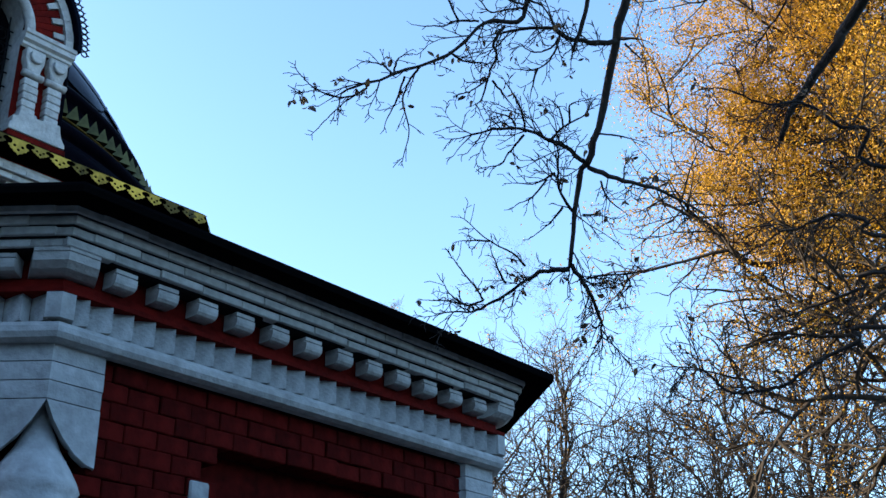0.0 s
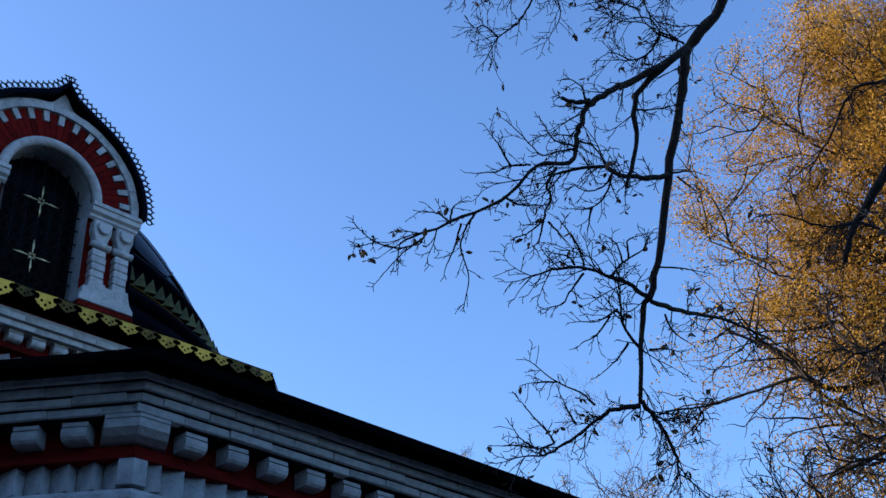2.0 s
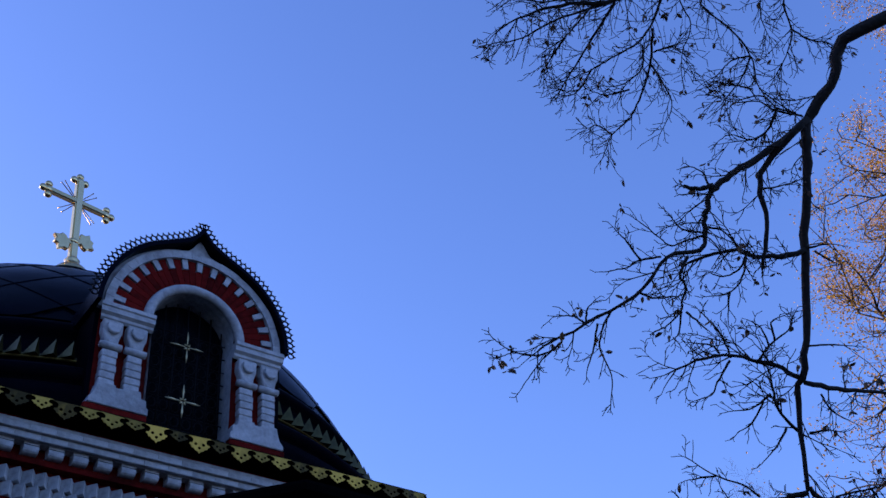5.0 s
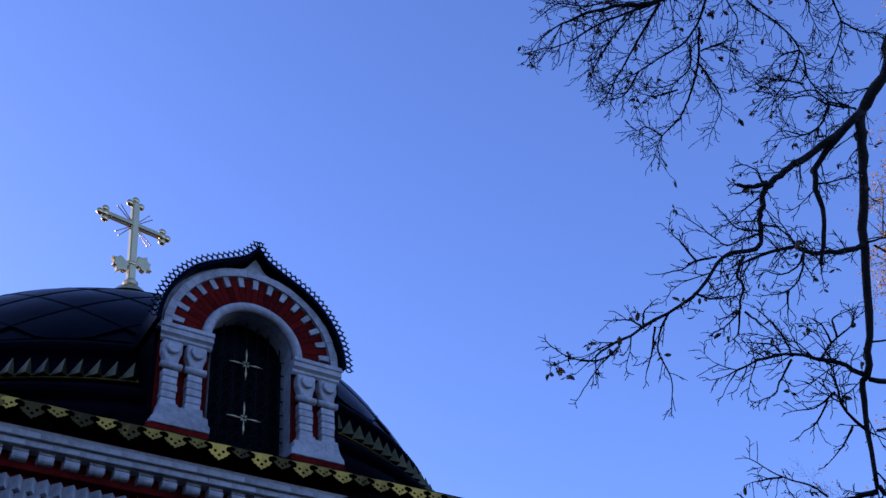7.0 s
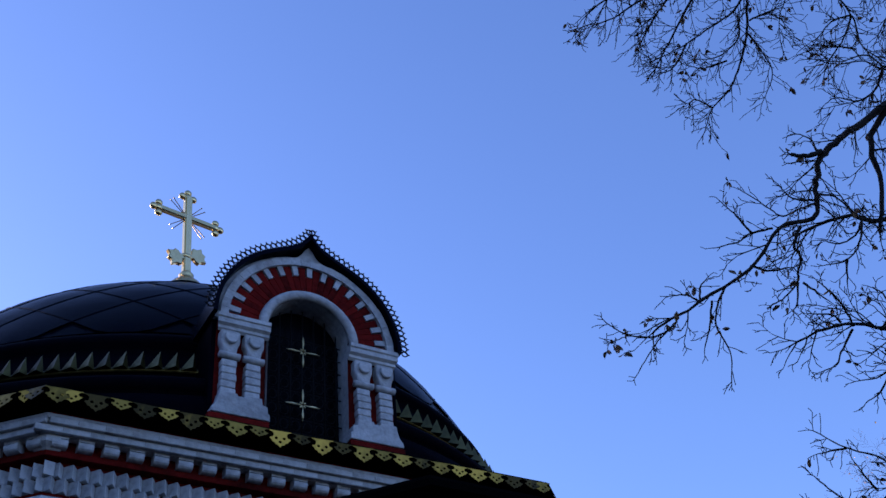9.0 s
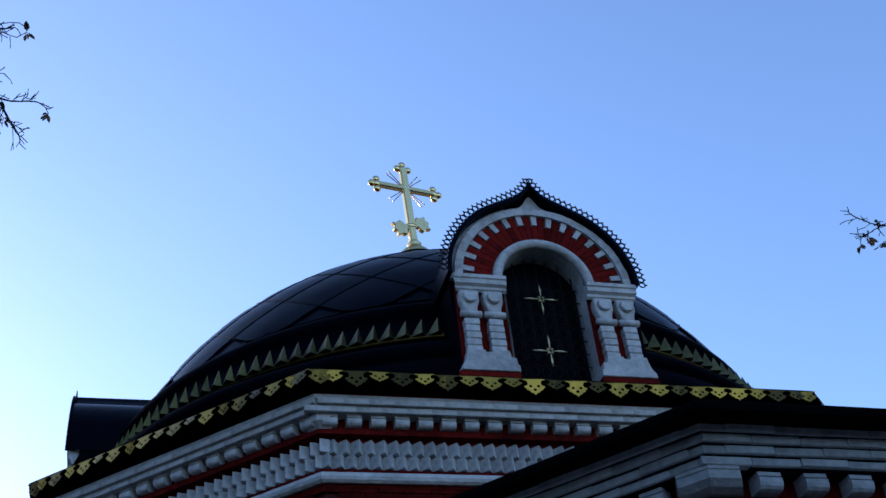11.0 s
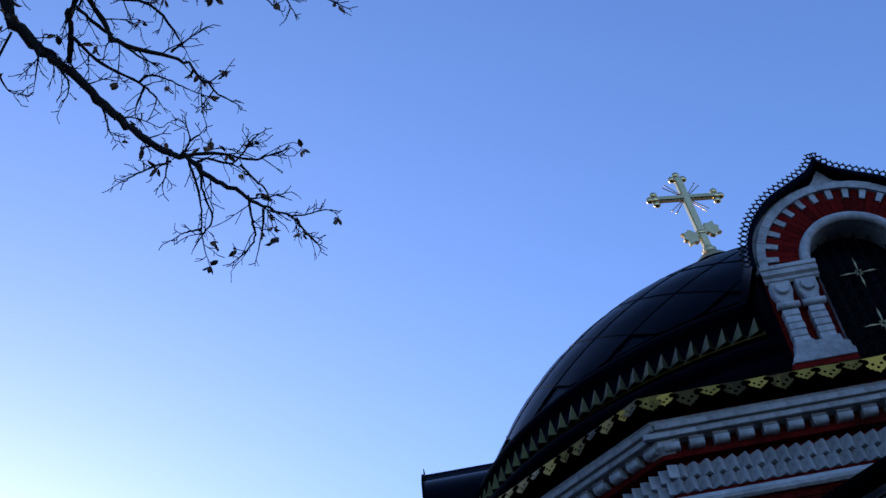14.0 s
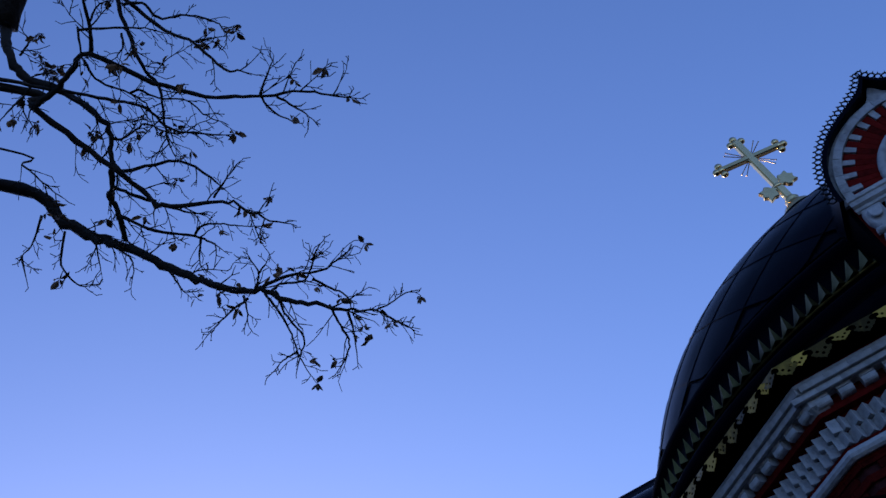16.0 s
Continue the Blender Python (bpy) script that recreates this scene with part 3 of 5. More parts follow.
    for k in range(1, 9):
        z = k * 0.155
        wd = 0.43 if z < sp else math.sqrt(max(0.01, 0.43 ** 2 - (z - sp) ** 2))
        t.add([(-wd, 0.155, z), (wd, 0.155, z)], [0.007] * 2, 6)
        for j in range(-3, 3):
            cx = (j + 0.5) * 0.125
            if abs(cx) < wd - 0.03:
                t.add([(cx + 0.045 * math.cos(u), 0.15, z - 0.075 + 0.055 * math.sin(u)) for u in [2 * math.pi * q / 8 for q in range(9)]], [0.006] * 9, 4, False)
    gr = P("grille", t.mesh("grille", IRON), "black wrought-iron grille")
    t = Tubes()
    for k in range(4):
        a = k * math.pi / 2
        t.add([(q * math.cos(a), 0, q * math.sin(a)) for q in (0.02, 0.05, 0.075, 0.10, 0.125, 0.185)], [0.006, 0.006, 0.008, 0.013, 0.012, 0.003], 6)
        t.add([(q * math.cos(a + 0.785), 0, q * math.sin(a + 0.785)) for q in (0.015, 0.045)], [0.014, 0.005], 5)
    rosette = t.mesh("rosette", TIN)
    for zz in (8.21, 7.585):
        P("rosette", rosette, "pale gilded cross-shaped rosette", Matrix.Translation((0, 0.125, zz - Z)), gr)
    return d


front = dormer((0, -4.58, 7.12), "white and red brick dormer with keel-shaped roof and grilled arched window")
for k in (1, 2, 3):
    copy_thing(front, Matrix.Rotation(-k * math.pi / 2, 4, "Z") @ Matrix.Translation((0, -4.58, 6.95 if k == 1 else 7.12)))


# ---- gilded cross ----
def cross_thing():
    c = thing("cross", (0, 0, 11.8), "polished gilded cross with trefoil ends on a round base", "cross")
    M = Matrix.Translation((0, 0, 12.2)) @ Matrix.Rotation(radians(12), 4, "Z") @ Matrix.Rotation(-0.053, 4, "Y")
    P = lambda name, me, label="", m=Matrix(): part(name, me, c, label, M @ m)
    part("ball", revolve("ball", [(0.30, 11.82), (0.295, 11.93), (0.275, 12.02), (0.23, 12.10), (0.165, 12.16), (0.115, 12.20), (0.095, 12.25), (0.115, 12.28), (0.08, 12.33)], CROSS_GOLD, 32), c, "gilded round base")

    def bar(w, t, h):
        bm = bmesh.new()
        bmesh.ops.create_cube(bm, size=1)
        for v in bm.verts:
            v.co = Vector((v.co.x * w, v.co.y * t, (v.co.z + 0.5) * h))
        bmesh.ops.bevel(bm, geom=bm.edges[:], offset=0.018, segments=2, affect="EDGES")
        return bm_mesh("bar", bm, CROSS_GOLD)

    P("shaft", bar(0.125, 0.10, 1.60))
    P("arm", bar(0.098, 0.09, 1.0), "", Matrix.Translation((-0.5, 0, 1.18)) @ Matrix.Rotation(math.pi / 2, 4, "Y"))

    def trefoil():
        bm = bmesh.new()
        for x, z, r in ((0, 0.085, 0.060), (-0.095, 0.0, 0.058), (0.095, 0.0, 0.058), (0, 0.0, 0.066)):
            bmesh.ops.create_uvsphere(bm, u_segments=14, v_segments=9, radius=r, matrix=Matrix.Translation((x, 0, z)) @ Matrix.Diagonal((1.05, 0.8, 1.05, 1)))
        return bm_mesh("trefoil", bm, CROSS_GOLD, True)

    tf = trefoil()
    P("trefoil", tf, "", Matrix.Translation((0, 0, 1.585)))
    P("trefoil", tf, "", Matrix.Translation((0.50, 0, 1.18)) @ Matrix.Rotation(math.pi / 2, 4, "Y"))
    P("trefoil", tf, "", Matrix.Translation((-0.50, 0, 1.18)) @ Matrix.Rotation(-math.pi / 2, 4, "Y"))
    # slanted foot bar with flared ends
    half = [(0.0, -0.045), (0.10, -0.045), (0.115, -0.10), (0.16, -0.145), (0.215, -0.115), (0.315, -0.13), (0.295, -0.05), (0.345, 0.0)]
    half = half + [(x, -z) for x, z in reversed(half[:-1])]
    out = half + [(-x, z) for x, z in reversed(half[1:-1])][0:]
    P("foot_bar", prism("foot_bar", out, 0.075, CROSS_GOLD, 0.012), "slanted gilded foot bar", Matrix.Translation((0, 0.04, 0.43)) @ Matrix.Rotation(-0.36, 4, "Y"))
    bm = bmesh.new()
    bmesh.ops.create_uvsphere(bm, u_segments=14, v_segments=8, radius=0.085, matrix=Matrix.Diagonal((1.2, 0.8, 0.7, 1)))
    P("boss", bm_mesh("boss", bm, CROSS_GOLD, True), "", Matrix.Translation((0, 0, 0.43)))
    for k in range(4):
        for dx in (-0.10, 0.10):
            a = radians(45 + 90 * k) + dx
            t = Tubes()
            t.add([(0.05 * math.cos(a), 0, 1.18 + 0.05 * math.sin(a)), (0.38 * math.cos(a), 0, 1.18 + 0.38 * math.sin(a)), (0.395 * math.cos(a), 0, 1.18 + 0.395 * math.sin(a))], [0.008, 0.007, 0.014], 5)
            P("ray", t.mesh("ray", GOLD))


cross_thing()

# ---- apse in front of the church ----
AX, AY, AH, ATURN = 0.182, -9.40, 1.675, radians(1.0)
TAN = math.tan(radians(25.5))


def apse_plan(d):
    """Corners of the apse, d inside its cornice's top edge, from the back on one side round the front to the other."""
    x, y = AH - TAN * d, AY + d
    k = (AH + 2.5 * math.cos(radians(51)) - d, AY + 2.5 * math.sin(radians(51)) + TAN * d * 0.4)
    pts = [(-k[0], -4.3), (-k[0], k[1]), (-x, y), (x, y), (k[0], k[1]), (k[0], -4.3)]
    c, s = math.cos(ATURN), math.sin(ATURN)
    return [(AX + px * c - (py - AY) * s, AY + AH * s + px * s + (py - AY) * c) for px, py in pts]


apse = thing("apse", (AX, -7.0, 0), "low red brick apse with white cornice and black roof", "apse")
awall = part("wall", sweep("wall", [(0.262, -0.1), (0.262, 2.285), (0.42, 2.29), (0.42, 3.9)], apse_plan, MORTAR, False), apse, "dark red painted brick wall")
part("frieze", sweep("frieze", [(0.28, 3.56), (0.23, 3.686), (0.145, 3.688), (0.145, 3.712), (0.19, 3.716), (0.215, 3.725), (0.195, 3.73), (0.195, 3.765), (0.215, 3.77), (0.215, 3.90)], apse_plan, RED, False), apse, "red painted frieze")
ROWS = [(0.080 - 0.0225 * k, 3.8735 + 0.0445 * k) for k in range(4)]
# dark body shows between the courses as painted shadow lines
steps_ = [(0.22, 3.870), (0.094, 3.871)] + [q for k in range(1, 4) for q in ((ROWS[k - 1][0] + 0.013, ROWS[k][1] - 0.0045), (ROWS[k][0] + 0.010, ROWS[k][1] - 0.004))] + [(0.026, 4.05), (0.2, 4.055)]
acorn = part("cornice", sweep("cornice", steps_, apse_plan, JOINT_SHADE, False), apse, "white painted stepped brick cornice with shade-dark joints")
for d_, z_ in ROWS:
    part("course", sweep("course", [(0.13, z_), (d_ + 0.004, z_), (d_, z_ + 0.004), (d_, z_ + 0.036), (d_ + 0.004, z_ + 0.0405), (0.13, z_ + 0.0405)], apse_plan, WHITE, False), acorn)
part("string_course", sweep("string_course", [(0.26, 3.478), (0.20, 3.472), (0.165, 3.482), (0.15, 3.505), (0.15, 3.53), (0.165, 3.553), (0.20, 3.565), (0.26, 3.57)], apse_plan, WHITE, False), apse, "white rounded string course")
part("eave", sweep("eave", [(0.10, 4.05), (0.06, 4.045), (-0.14, 4.018), (-0.155, 4.02), (-0.16, 4.05), (-0.15, 4.07), (0.3, 4.14), (0.9, 4.30), (1.5, 4.45)], apse_plan, SOFFIT, False), apse, "black sheet-metal eave and roof")
top = apse_plan(1.5)
part("roof", mesh_of("roof", [(x, y, 4.45) for x, y in top], [tuple(range(len(top)))], SOFFIT), apse)

apse_faces = [Face(apse_plan(0)[k], apse_plan(0)[k + 1]) for k in (1, 2)]
amod = modillion_mesh(0.118, 0.102, 0.084)
atooth = tooth_mesh(0.118, 0.074, 0.125, arris=0.36)
abrick = box("cornice_brick", 0.2505, 0.06, 0.0405, WHITE, 0.004)
rbrick = box("brick", 0.1785, 0.155, 0.0850, SHADED_WALL_RED, 0.005)
for i, fc in enumerate(apse_faces):
    n = round(fc.long / 0.245) if i == 0 else 13
    lo, hi = 0.12, fc.long - 0.12
    for k in range(1, n):
        part("modillion", amod, acorn, m=fc.at(lo + (hi - lo) * k / n, -0.205, 3.776, tip=rnd.uniform(-0.02, 0.02)))
    n = round((fc.long - 0.23) / 0.121)
    for k in range(n):
        part("dogtooth_brick", atooth, acorn, m=fc.at(0.115 + (fc.long - 0.23) * (k + 0.5) / n, -0.228, 3.562, (1, rnd.uniform(0.85, 1.1), 1), rnd.uniform(-0.015, 0.015)))
    for row, (out, z) in enumerate((-0.056 - d_, z_ - 0.0005) for d_, z_ in ROWS):
        s = 0.14 + 0.12 * (row % 2)
        while s < fc.long - 0.1:
            part("brick", abrick, acorn, m=fc.at(s, out + rnd.uniform(0.0, 0.010), z + rnd.uniform(-0.003, 0.003), (rnd.uniform(0.985, 1.004), 1, rnd.uniform(0.90, 1.05)), rnd.uniform(-0.013, 0.013)))
            s += 0.252
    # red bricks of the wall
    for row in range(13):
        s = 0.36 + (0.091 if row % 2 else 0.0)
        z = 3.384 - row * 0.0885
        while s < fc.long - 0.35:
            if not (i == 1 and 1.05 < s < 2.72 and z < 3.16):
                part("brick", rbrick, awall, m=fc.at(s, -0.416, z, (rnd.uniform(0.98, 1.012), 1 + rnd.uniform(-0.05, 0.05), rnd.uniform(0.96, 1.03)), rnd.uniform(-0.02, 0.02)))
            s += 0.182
# corner brackets and corner pilasters that turn into columns
for k, cn in ((2, "a"), (3, "b")):
    def cor(d):
        a, b, c = (Vector(apse_plan(d)[j]) for j in (k - 1, k, k + 1))
        return b, (a - b).normalized(), (c - b).normalized()
    b, u, w = cor(0.08)
    g = cor(0.22)[0]
    q = [b + u * 0.16, b, b + w * 0.16, g + w * 0.16, g, g + u * 0.16]
    lev = ((3.872, 0.0), (3.855, 0.0), (3.853, 0.05), (3.815, 0.08), (3.79, 0.35), (3.776, 0.7))
    vs = [(p.x + (g.x - b.x) * t * f, p.y + (g.y - b.y) * t * f, z) for z, t in lev for p, f in zip(q, (1, 1, 1, 0, 0, 0))]
    n = len(lev)
    fs = [(0, 1, 2, 3, 4, 5), tuple(reversed([(n - 1) * 6 + j for j in range(6)]))] + [(i * 6 + j, i * 6 + (j + 1) % 6, (i + 1) * 6 + (j + 1) % 6, (i + 1) * 6 + j) for i in range(n - 1) for j in range(6)]
    part("corner_modillion", mesh_of("corner_modillion", vs, fs, WHITE), acorn)
    b, u, w = cor(0.145)
    g = cor(0.25)[0]
    q = [b + u * 0.07, b, b + w * 0.07, g + w * 0.07, g, g + u * 0.07]
    vs = [(p.x, p.y, z) for z in (3.685, 3.566) for p in q]
    part("corner_brick", mesh_of("corner_brick", vs, [(0, 1, 2, 3, 4, 5), (11, 10, 9, 8, 7, 6)] + [(j, (j + 1) % 6, 6 + (j + 1) % 6, 6 + j) for j in range(6)], WHITE), acorn)
    courses = [[(0.0, 3.396), (0.27, 3.396), (0.27, 3.478), (0.0, 3.478)], [(0.0, 3.310), (0.272, 3.310), (0.272, 3.391), (0.0, 3.391)],
               [(0.0, 3.226), (0.268, 3.226), (0.268, 3.305), (0.0, 3.305)],
               [(0.27, 3.221), (0.27, 2.965), (0.225, 2.975), (0.165, 3.01), (0.10, 3.07), (0.045, 3.14), (0.0, 3.221)]]
    for dr in (w, u):
        bb, inn = cor(0.225)[0], cor(0.30)[0]
        for curve in courses:
            vs = [(bb.x + dr.x * s_, bb.y + dr.y * s_, z) for s_, z in curve] + [(inn.x + dr.x * s_, inn.y + dr.y * s_, z) for s_, z in curve]
            n = len(curve)
            fs = [tuple(range(n)), tuple(reversed(range(n, 2 * n)))] + [(j, (j + 1) % n, n + (j + 1) % n, n + j) for j in range(n)]
            part("pilaster_head", mesh_of("pilaster_head", vs, fs, WHITE), apse, "white corner pilaster course")
    cc = cor(0.36)[0]
    part("column", revolve("column", [(0.02, 3.24), (0.055, 3.13), (0.10, 3.03), (0.15, 2.95), (0.185, 2.89), (0.20, 2.85), (0.188, 2.83), (0.195, 2.80), (0.195, 0.3), (0.24, 0.2), (0.24, -0.05)], WHITE, 24, (cc.x, cc.y)), apse, "white round corner column")
# window niche with white jambs
fc = apse_faces[1]
part("niche", box("niche", 1.72, 0.012, 0.9, SHADED_WALL_RED, 0.003), apse, "dark recessed window niche", fc.at(1.88, -0.419, 2.30))
part("jamb", box("jamb", 0.115, 0.17, 0.73, WHITE, 0.008), apse, "white window jamb", fc.at(0.975, -0.41, 2.285))
part("jamb", box("jamb", 0.115, 0.17, 0.73, WHITE, 0.008), apse, "white window jamb", fc.at(2.78, -0.41, 2.285))


# arched sheet hood over the side of the apse
hood = [(0.42 * math.cos(math.pi * k / 12), 0.24 * math.sin(math.pi * k / 12)) for k in range(13)] + [(-0.42, -0.25), (0.42, -0.25)]
part("hood", prism("hood", hood, 0.9, SOFFIT), apse, "black arched sheet-metal hood", Matrix.Translation((-3.14, -6.6, 4.21)))


# ---- trees ----
def twigs(tb, leaves, start, d, length, r, level, rng, droop=0.0, n=4, leaf=0.0, keep=None):
    """A crooked twig with finer ones along it; leaves are noted as places and ways."""
    steps = max(3, int(length / (0.05 if length < 0.8 else 0.25)))
    steps = min(steps, 9)
    crook = 0.30 if length < 0.8 else 0.22
    pts, p, dv = [start.copy()], start.copy(), d.normalized()
    for k in range(steps):
        dv = (dv + Vector((rng.gauss(0, crook), rng.gauss(0, crook), rng.gauss(0, crook) - droop))).normalized()
        p = p + dv * length / steps
        pts.append(p.copy())
    tb.add(pts, [max(r * (1 - 0.70 * k / steps), 0.0027 if length < 0.5 else 0.0016) for k in range(steps + 1)], n, False)
    if level > 0:
        for k in range(1, steps + 1):
            if rng.random() < 0.85:
                axis = (pts[k] - pts[k - 1]).normalized()
                sd = axis.orthogonal().normalized()
                sd.rotate(Matrix.Rotation(rng.uniform(0, 6.28), 3, axis))
                nd = axis * rng.uniform(0.5, 1.0) + sd * rng.uniform(0.6, 1.0)
                twigs(tb, leaves, pts[k], nd, length * rng.uniform(0.32, 0.6), r * 0.55, level - 1, rng, droop, 3, leaf, keep)
    elif leaf and rng.random() < leaf:
        leaves.append((pts[-1], dv))


def spray(tb, leaves, start, d, length, r, level, rng, leaf):
    """A fine twig, nearly straight, that forks to one side and the other and ends in buds or dry leaves."""
    steps = min(9, max(3, int(length / 0.032)))
    pts, p, dv = [start.copy()], start.copy(), d.normalized()
    bow = Vector((rng.gauss(0, 0.05), rng.gauss(0, 0.05), rng.gauss(-0.02, 0.05)))
    for k in range(steps):
        dv = (dv + bow + Vector((rng.gauss(0, 0.11), rng.gauss(0, 0.11), rng.gauss(0, 0.11)))).normalized()
        p = p + dv * length / steps
        pts.append(p.copy())
    tb.add(pts, [max(r * (1 - 0.65 * k / steps), 0.0016) * (1.25 if k % 2 else 0.95) for k in range(steps + 1)], 4, False)
    if level > 0:
        side = dv.orthogonal().normalized()
        side.rotate(Matrix.Rotation(rng.uniform(0, 6.28), 3, dv))
        for k in range(1, steps + 1):
            if rng.random() < 0.72:
                nd = (pts[k] - pts[k - 1]).normalized() * 0.9 + side * (0.75 if k % 2 else -0.75) + Vector((rng.gauss(0, 0.2), rng.gauss(0, 0.2), rng.gauss(0, 0.2)))
                spray(tb, leaves, pts[k], nd, max(0.03, length * rng.uniform(0.28, 0.55) * (1.1 - 0.5 * k / steps)), r * 0.7, level - 1, rng, leaf)
    if leaf and rng.random() < leaf:
        leaves.append((pts[-1], dv))


def leaf_cluster(places, size, rng, per=1, spread=0.0):
    """Small bent leaves, four corners and a fold each."""
    v, f = [], []
    for p, d in places:
        for _ in range(per):
            c = p + Vector((rng.gauss(0, spread), rng.gauss(0, spread), rng.gauss(0, spread)))
            l = Vector((rng.gauss(0, 1), rng.gauss(0, 1), rng.gauss(-0.4, 1))).normalized()
            s = l.orthogonal().normalized()
            s.rotate(Matrix.Rotation(rng.uniform(0, 6.28), 3, l))
            h = l.cross(s)
            z = size * rng.uniform(0.6, 1.3)
            b = len(v)
            v += [c, c + l * z * 0.5 + s * z * 0.32 + h * z * 0.12, c + l * z, c + l * z * 0.5 - s * z * 0.32 + h * z * 0.12]
            f += [(b, b + 1, b + 2), (b, b + 2, b + 3)]
    return v, f


def dry_leaves(places, size, rng, per):
    """Clusters of narrow curled dry leaves and winged seeds that hang from one point."""
    v, f = [], []
    for p, d in places:
        n = max(1, round(per * rng.uniform(0.4, 1.5)))
        for _ in range(n):
            l = (Vector((rng.gauss(0, 0.55), rng.gauss(0, 0.55), -0.75 + rng.gauss(0, 0.45)))).normalized()
            s = l.orthogonal().normalized()
            s.rotate(Matrix.Rotation(rng.uniform(0, 6.28), 3, l))
            h = l.cross(s)
            z = size * rng.uniform(0.6, 1.5)
            wd = z * rng.uniform(0.13, 0.30)
            c = p + l * z * rng.uniform(0.0, 0.25)
            b = len(v)
            v += [c, c + l * z * 0.35 + s * wd + h * z * 0.10, c + l * z * 0.35 - s * wd + h * z * 0.10, c + l * z * 0.72 + s * wd * 0.9 + h * z * 0.02,
                  c + l * z * 0.72 - s * wd * 0.75 + h * z * 0.06, c + l * z + h * z * rng.uniform(-0.25, 0.05), c + l * z * 0.5]
            f += [(b, b + 1, b + 6), (b, b + 6, b + 2), (b + 1, b + 3, b + 6), (b + 2, b + 6, b + 4), (b + 3, b + 5, b + 6), (b + 6, b + 5, b + 4)]
    return v, f


def overhanging_tree(name, base, trunk, limbs, label, seed, leaf_size, leafy, per=3):
    """A tree whose limbs hang into view: limbs are lines with a thickness at both ends."""
    rng = random.Random(seed)
    t = thing(name, base, label, "tree")
    tb = Tubes()
    line = smooth_line(trunk, 3)
    tb.add(line, [0.26 - 0.17 * k / (len(line) - 1) for k in range(len(line))], 12)
    part("trunk", tb.mesh("trunk", BARK), t, "dark furrowed trunk")
    fine, places = Tubes(), []
    for pts, r0, r1, dens, length, lev in limbs:
        tb = Tubes()
        line = smooth_line(pts, 5)
        line = [p + Vector((rng.gauss(0, 1), rng.gauss(0, 1), rng.gauss(0, 1))) * min(0.005, r0 * 0.22) for p in line]
        m = len(line)
        tb.add(line, [(r0 + (r1 - r0) * k / (m - 1)) * rng.uniform(0.88, 1.14) for k in range(m)], 8)
        part("limb", tb.mesh("limb", BARK), t)
        for k in range(1, m):
            for _ in range(2 if dens > 0.85 else 1):
                if rng.random() > dens * 0.75:
                    continue
                axis = (line[k] - line[k - 1]).normalized()
                sd = axis.orthogonal().normalized()
                sd.rotate(Matrix.Rotation(rng.uniform(0, 6.28), 3, axis))
                spray(fine, places, line[k], axis * 0.7 + sd * 0.8, length * rng.uniform(0.4, 1.0), min(r1 * 0.8, 0.0034), lev, rng, leafy)
        spray(fine, places, line[-1], line[-1] - line[-2], length * 0.45, min(r1, 0.0034), lev, rng, leafy)
    part("twig_tangle", fine.mesh("twig_tangle", BARK), t, "thin bare twigs", kind="stuff")
    v, f = dry_leaves(places, leaf_size, rng, per)
    part("leaves", mesh_of("leaves", v, f, BROWN_LEAF), t, "few withered brown leaves", kind="stuff")
    return t


STEM = [(1.59, -13.92, 4.9), (0.94, -12.62, 6.0), (0.30, -11.80, 5.97), (0.27, -11.61, 5.79), (0.22, -11.42, 5.62), (0.24, -11.33, 5.41), (0.33, -11.11, 5.02), (0.40, -10.89, 4.58), (0.43, -10.76, 4.4), (0.48, -10.65, 4.0)]
right_limbs = []
right_limbs.append((STEM, 0.038, 0.010, 0.4, 0.30, 2))
right_limbs.append(([(0.48, -10.64, 3.99), (0.41, -10.54, 3.99), (0.38, -10.47, 3.96), (0.33, -10.35, 3.89), (0.26, -10.22, 3.82), (0.19, -10.13, 3.82)], 0.013, 0.004, 0.6, 0.22, 2))
right_limbs.append(([(0.48, -10.66, 4.01), (0.63, -10.65, 3.91), (0.76, -10.62, 3.83), (0.80, -10.60, 3.73)], 0.013, 0.006, 0.90, 0.30, 2))
right_limbs.append(([(0.22, -11.42, 5.62), (0.04, -11.25, 5.45), (-0.08, -11.13, 5.353), (-0.165, -11.045, 5.283), (-0.185, -11.01, 5.23), (-0.18, -10.95, 5.12), (-0.17, -10.90, 5.01), (-0.33, -10.80, 4.95), (-0.43, -10.64, 4.79), (-0.65, -10.42, 4.65), (-0.79, -10.32, 4.55)], 0.020, 0.005, 0.63, 0.28, 2))
right_limbs.append(([(0.15, -11.41, 5.56), (0.06, -11.17, 5.37), (0.10, -11.10, 5.14), (0.10, -11.00, 4.92)], 0.018, 0.009, 0.52, 0.25, 2))
right_limbs.append(([(0.32, -11.12, 5.03), (0.14, -10.99, 5.01), (-0.02, -10.94, 5.02), (-0.15, -10.76, 5.02)], 0.015, 0.006, 0.90, 0.28, 2))
right_limbs.append(([(0.41, -10.82, 4.5), (0.25, -10.79, 4.54), (0.04, -10.70, 4.58), (-0.15, -10.56, 4.52)], 0.013, 0.005, 0.90, 0.30, 2))
right_limbs.append(([(0.43, -10.83, 4.47), (0.68, -10.88, 4.48), (0.95, -10.96, 4.49), (1.22, -11.03, 4.44)], 0.013, 0.005, 0.75, 0.30, 2))
right_limbs.append(([(0.47, -10.70, 4.28), (0.32, -10.72, 4.35), (0.27, -10.76, 4.47)], 0.009, 0.005, 0.75, 0.25, 2))
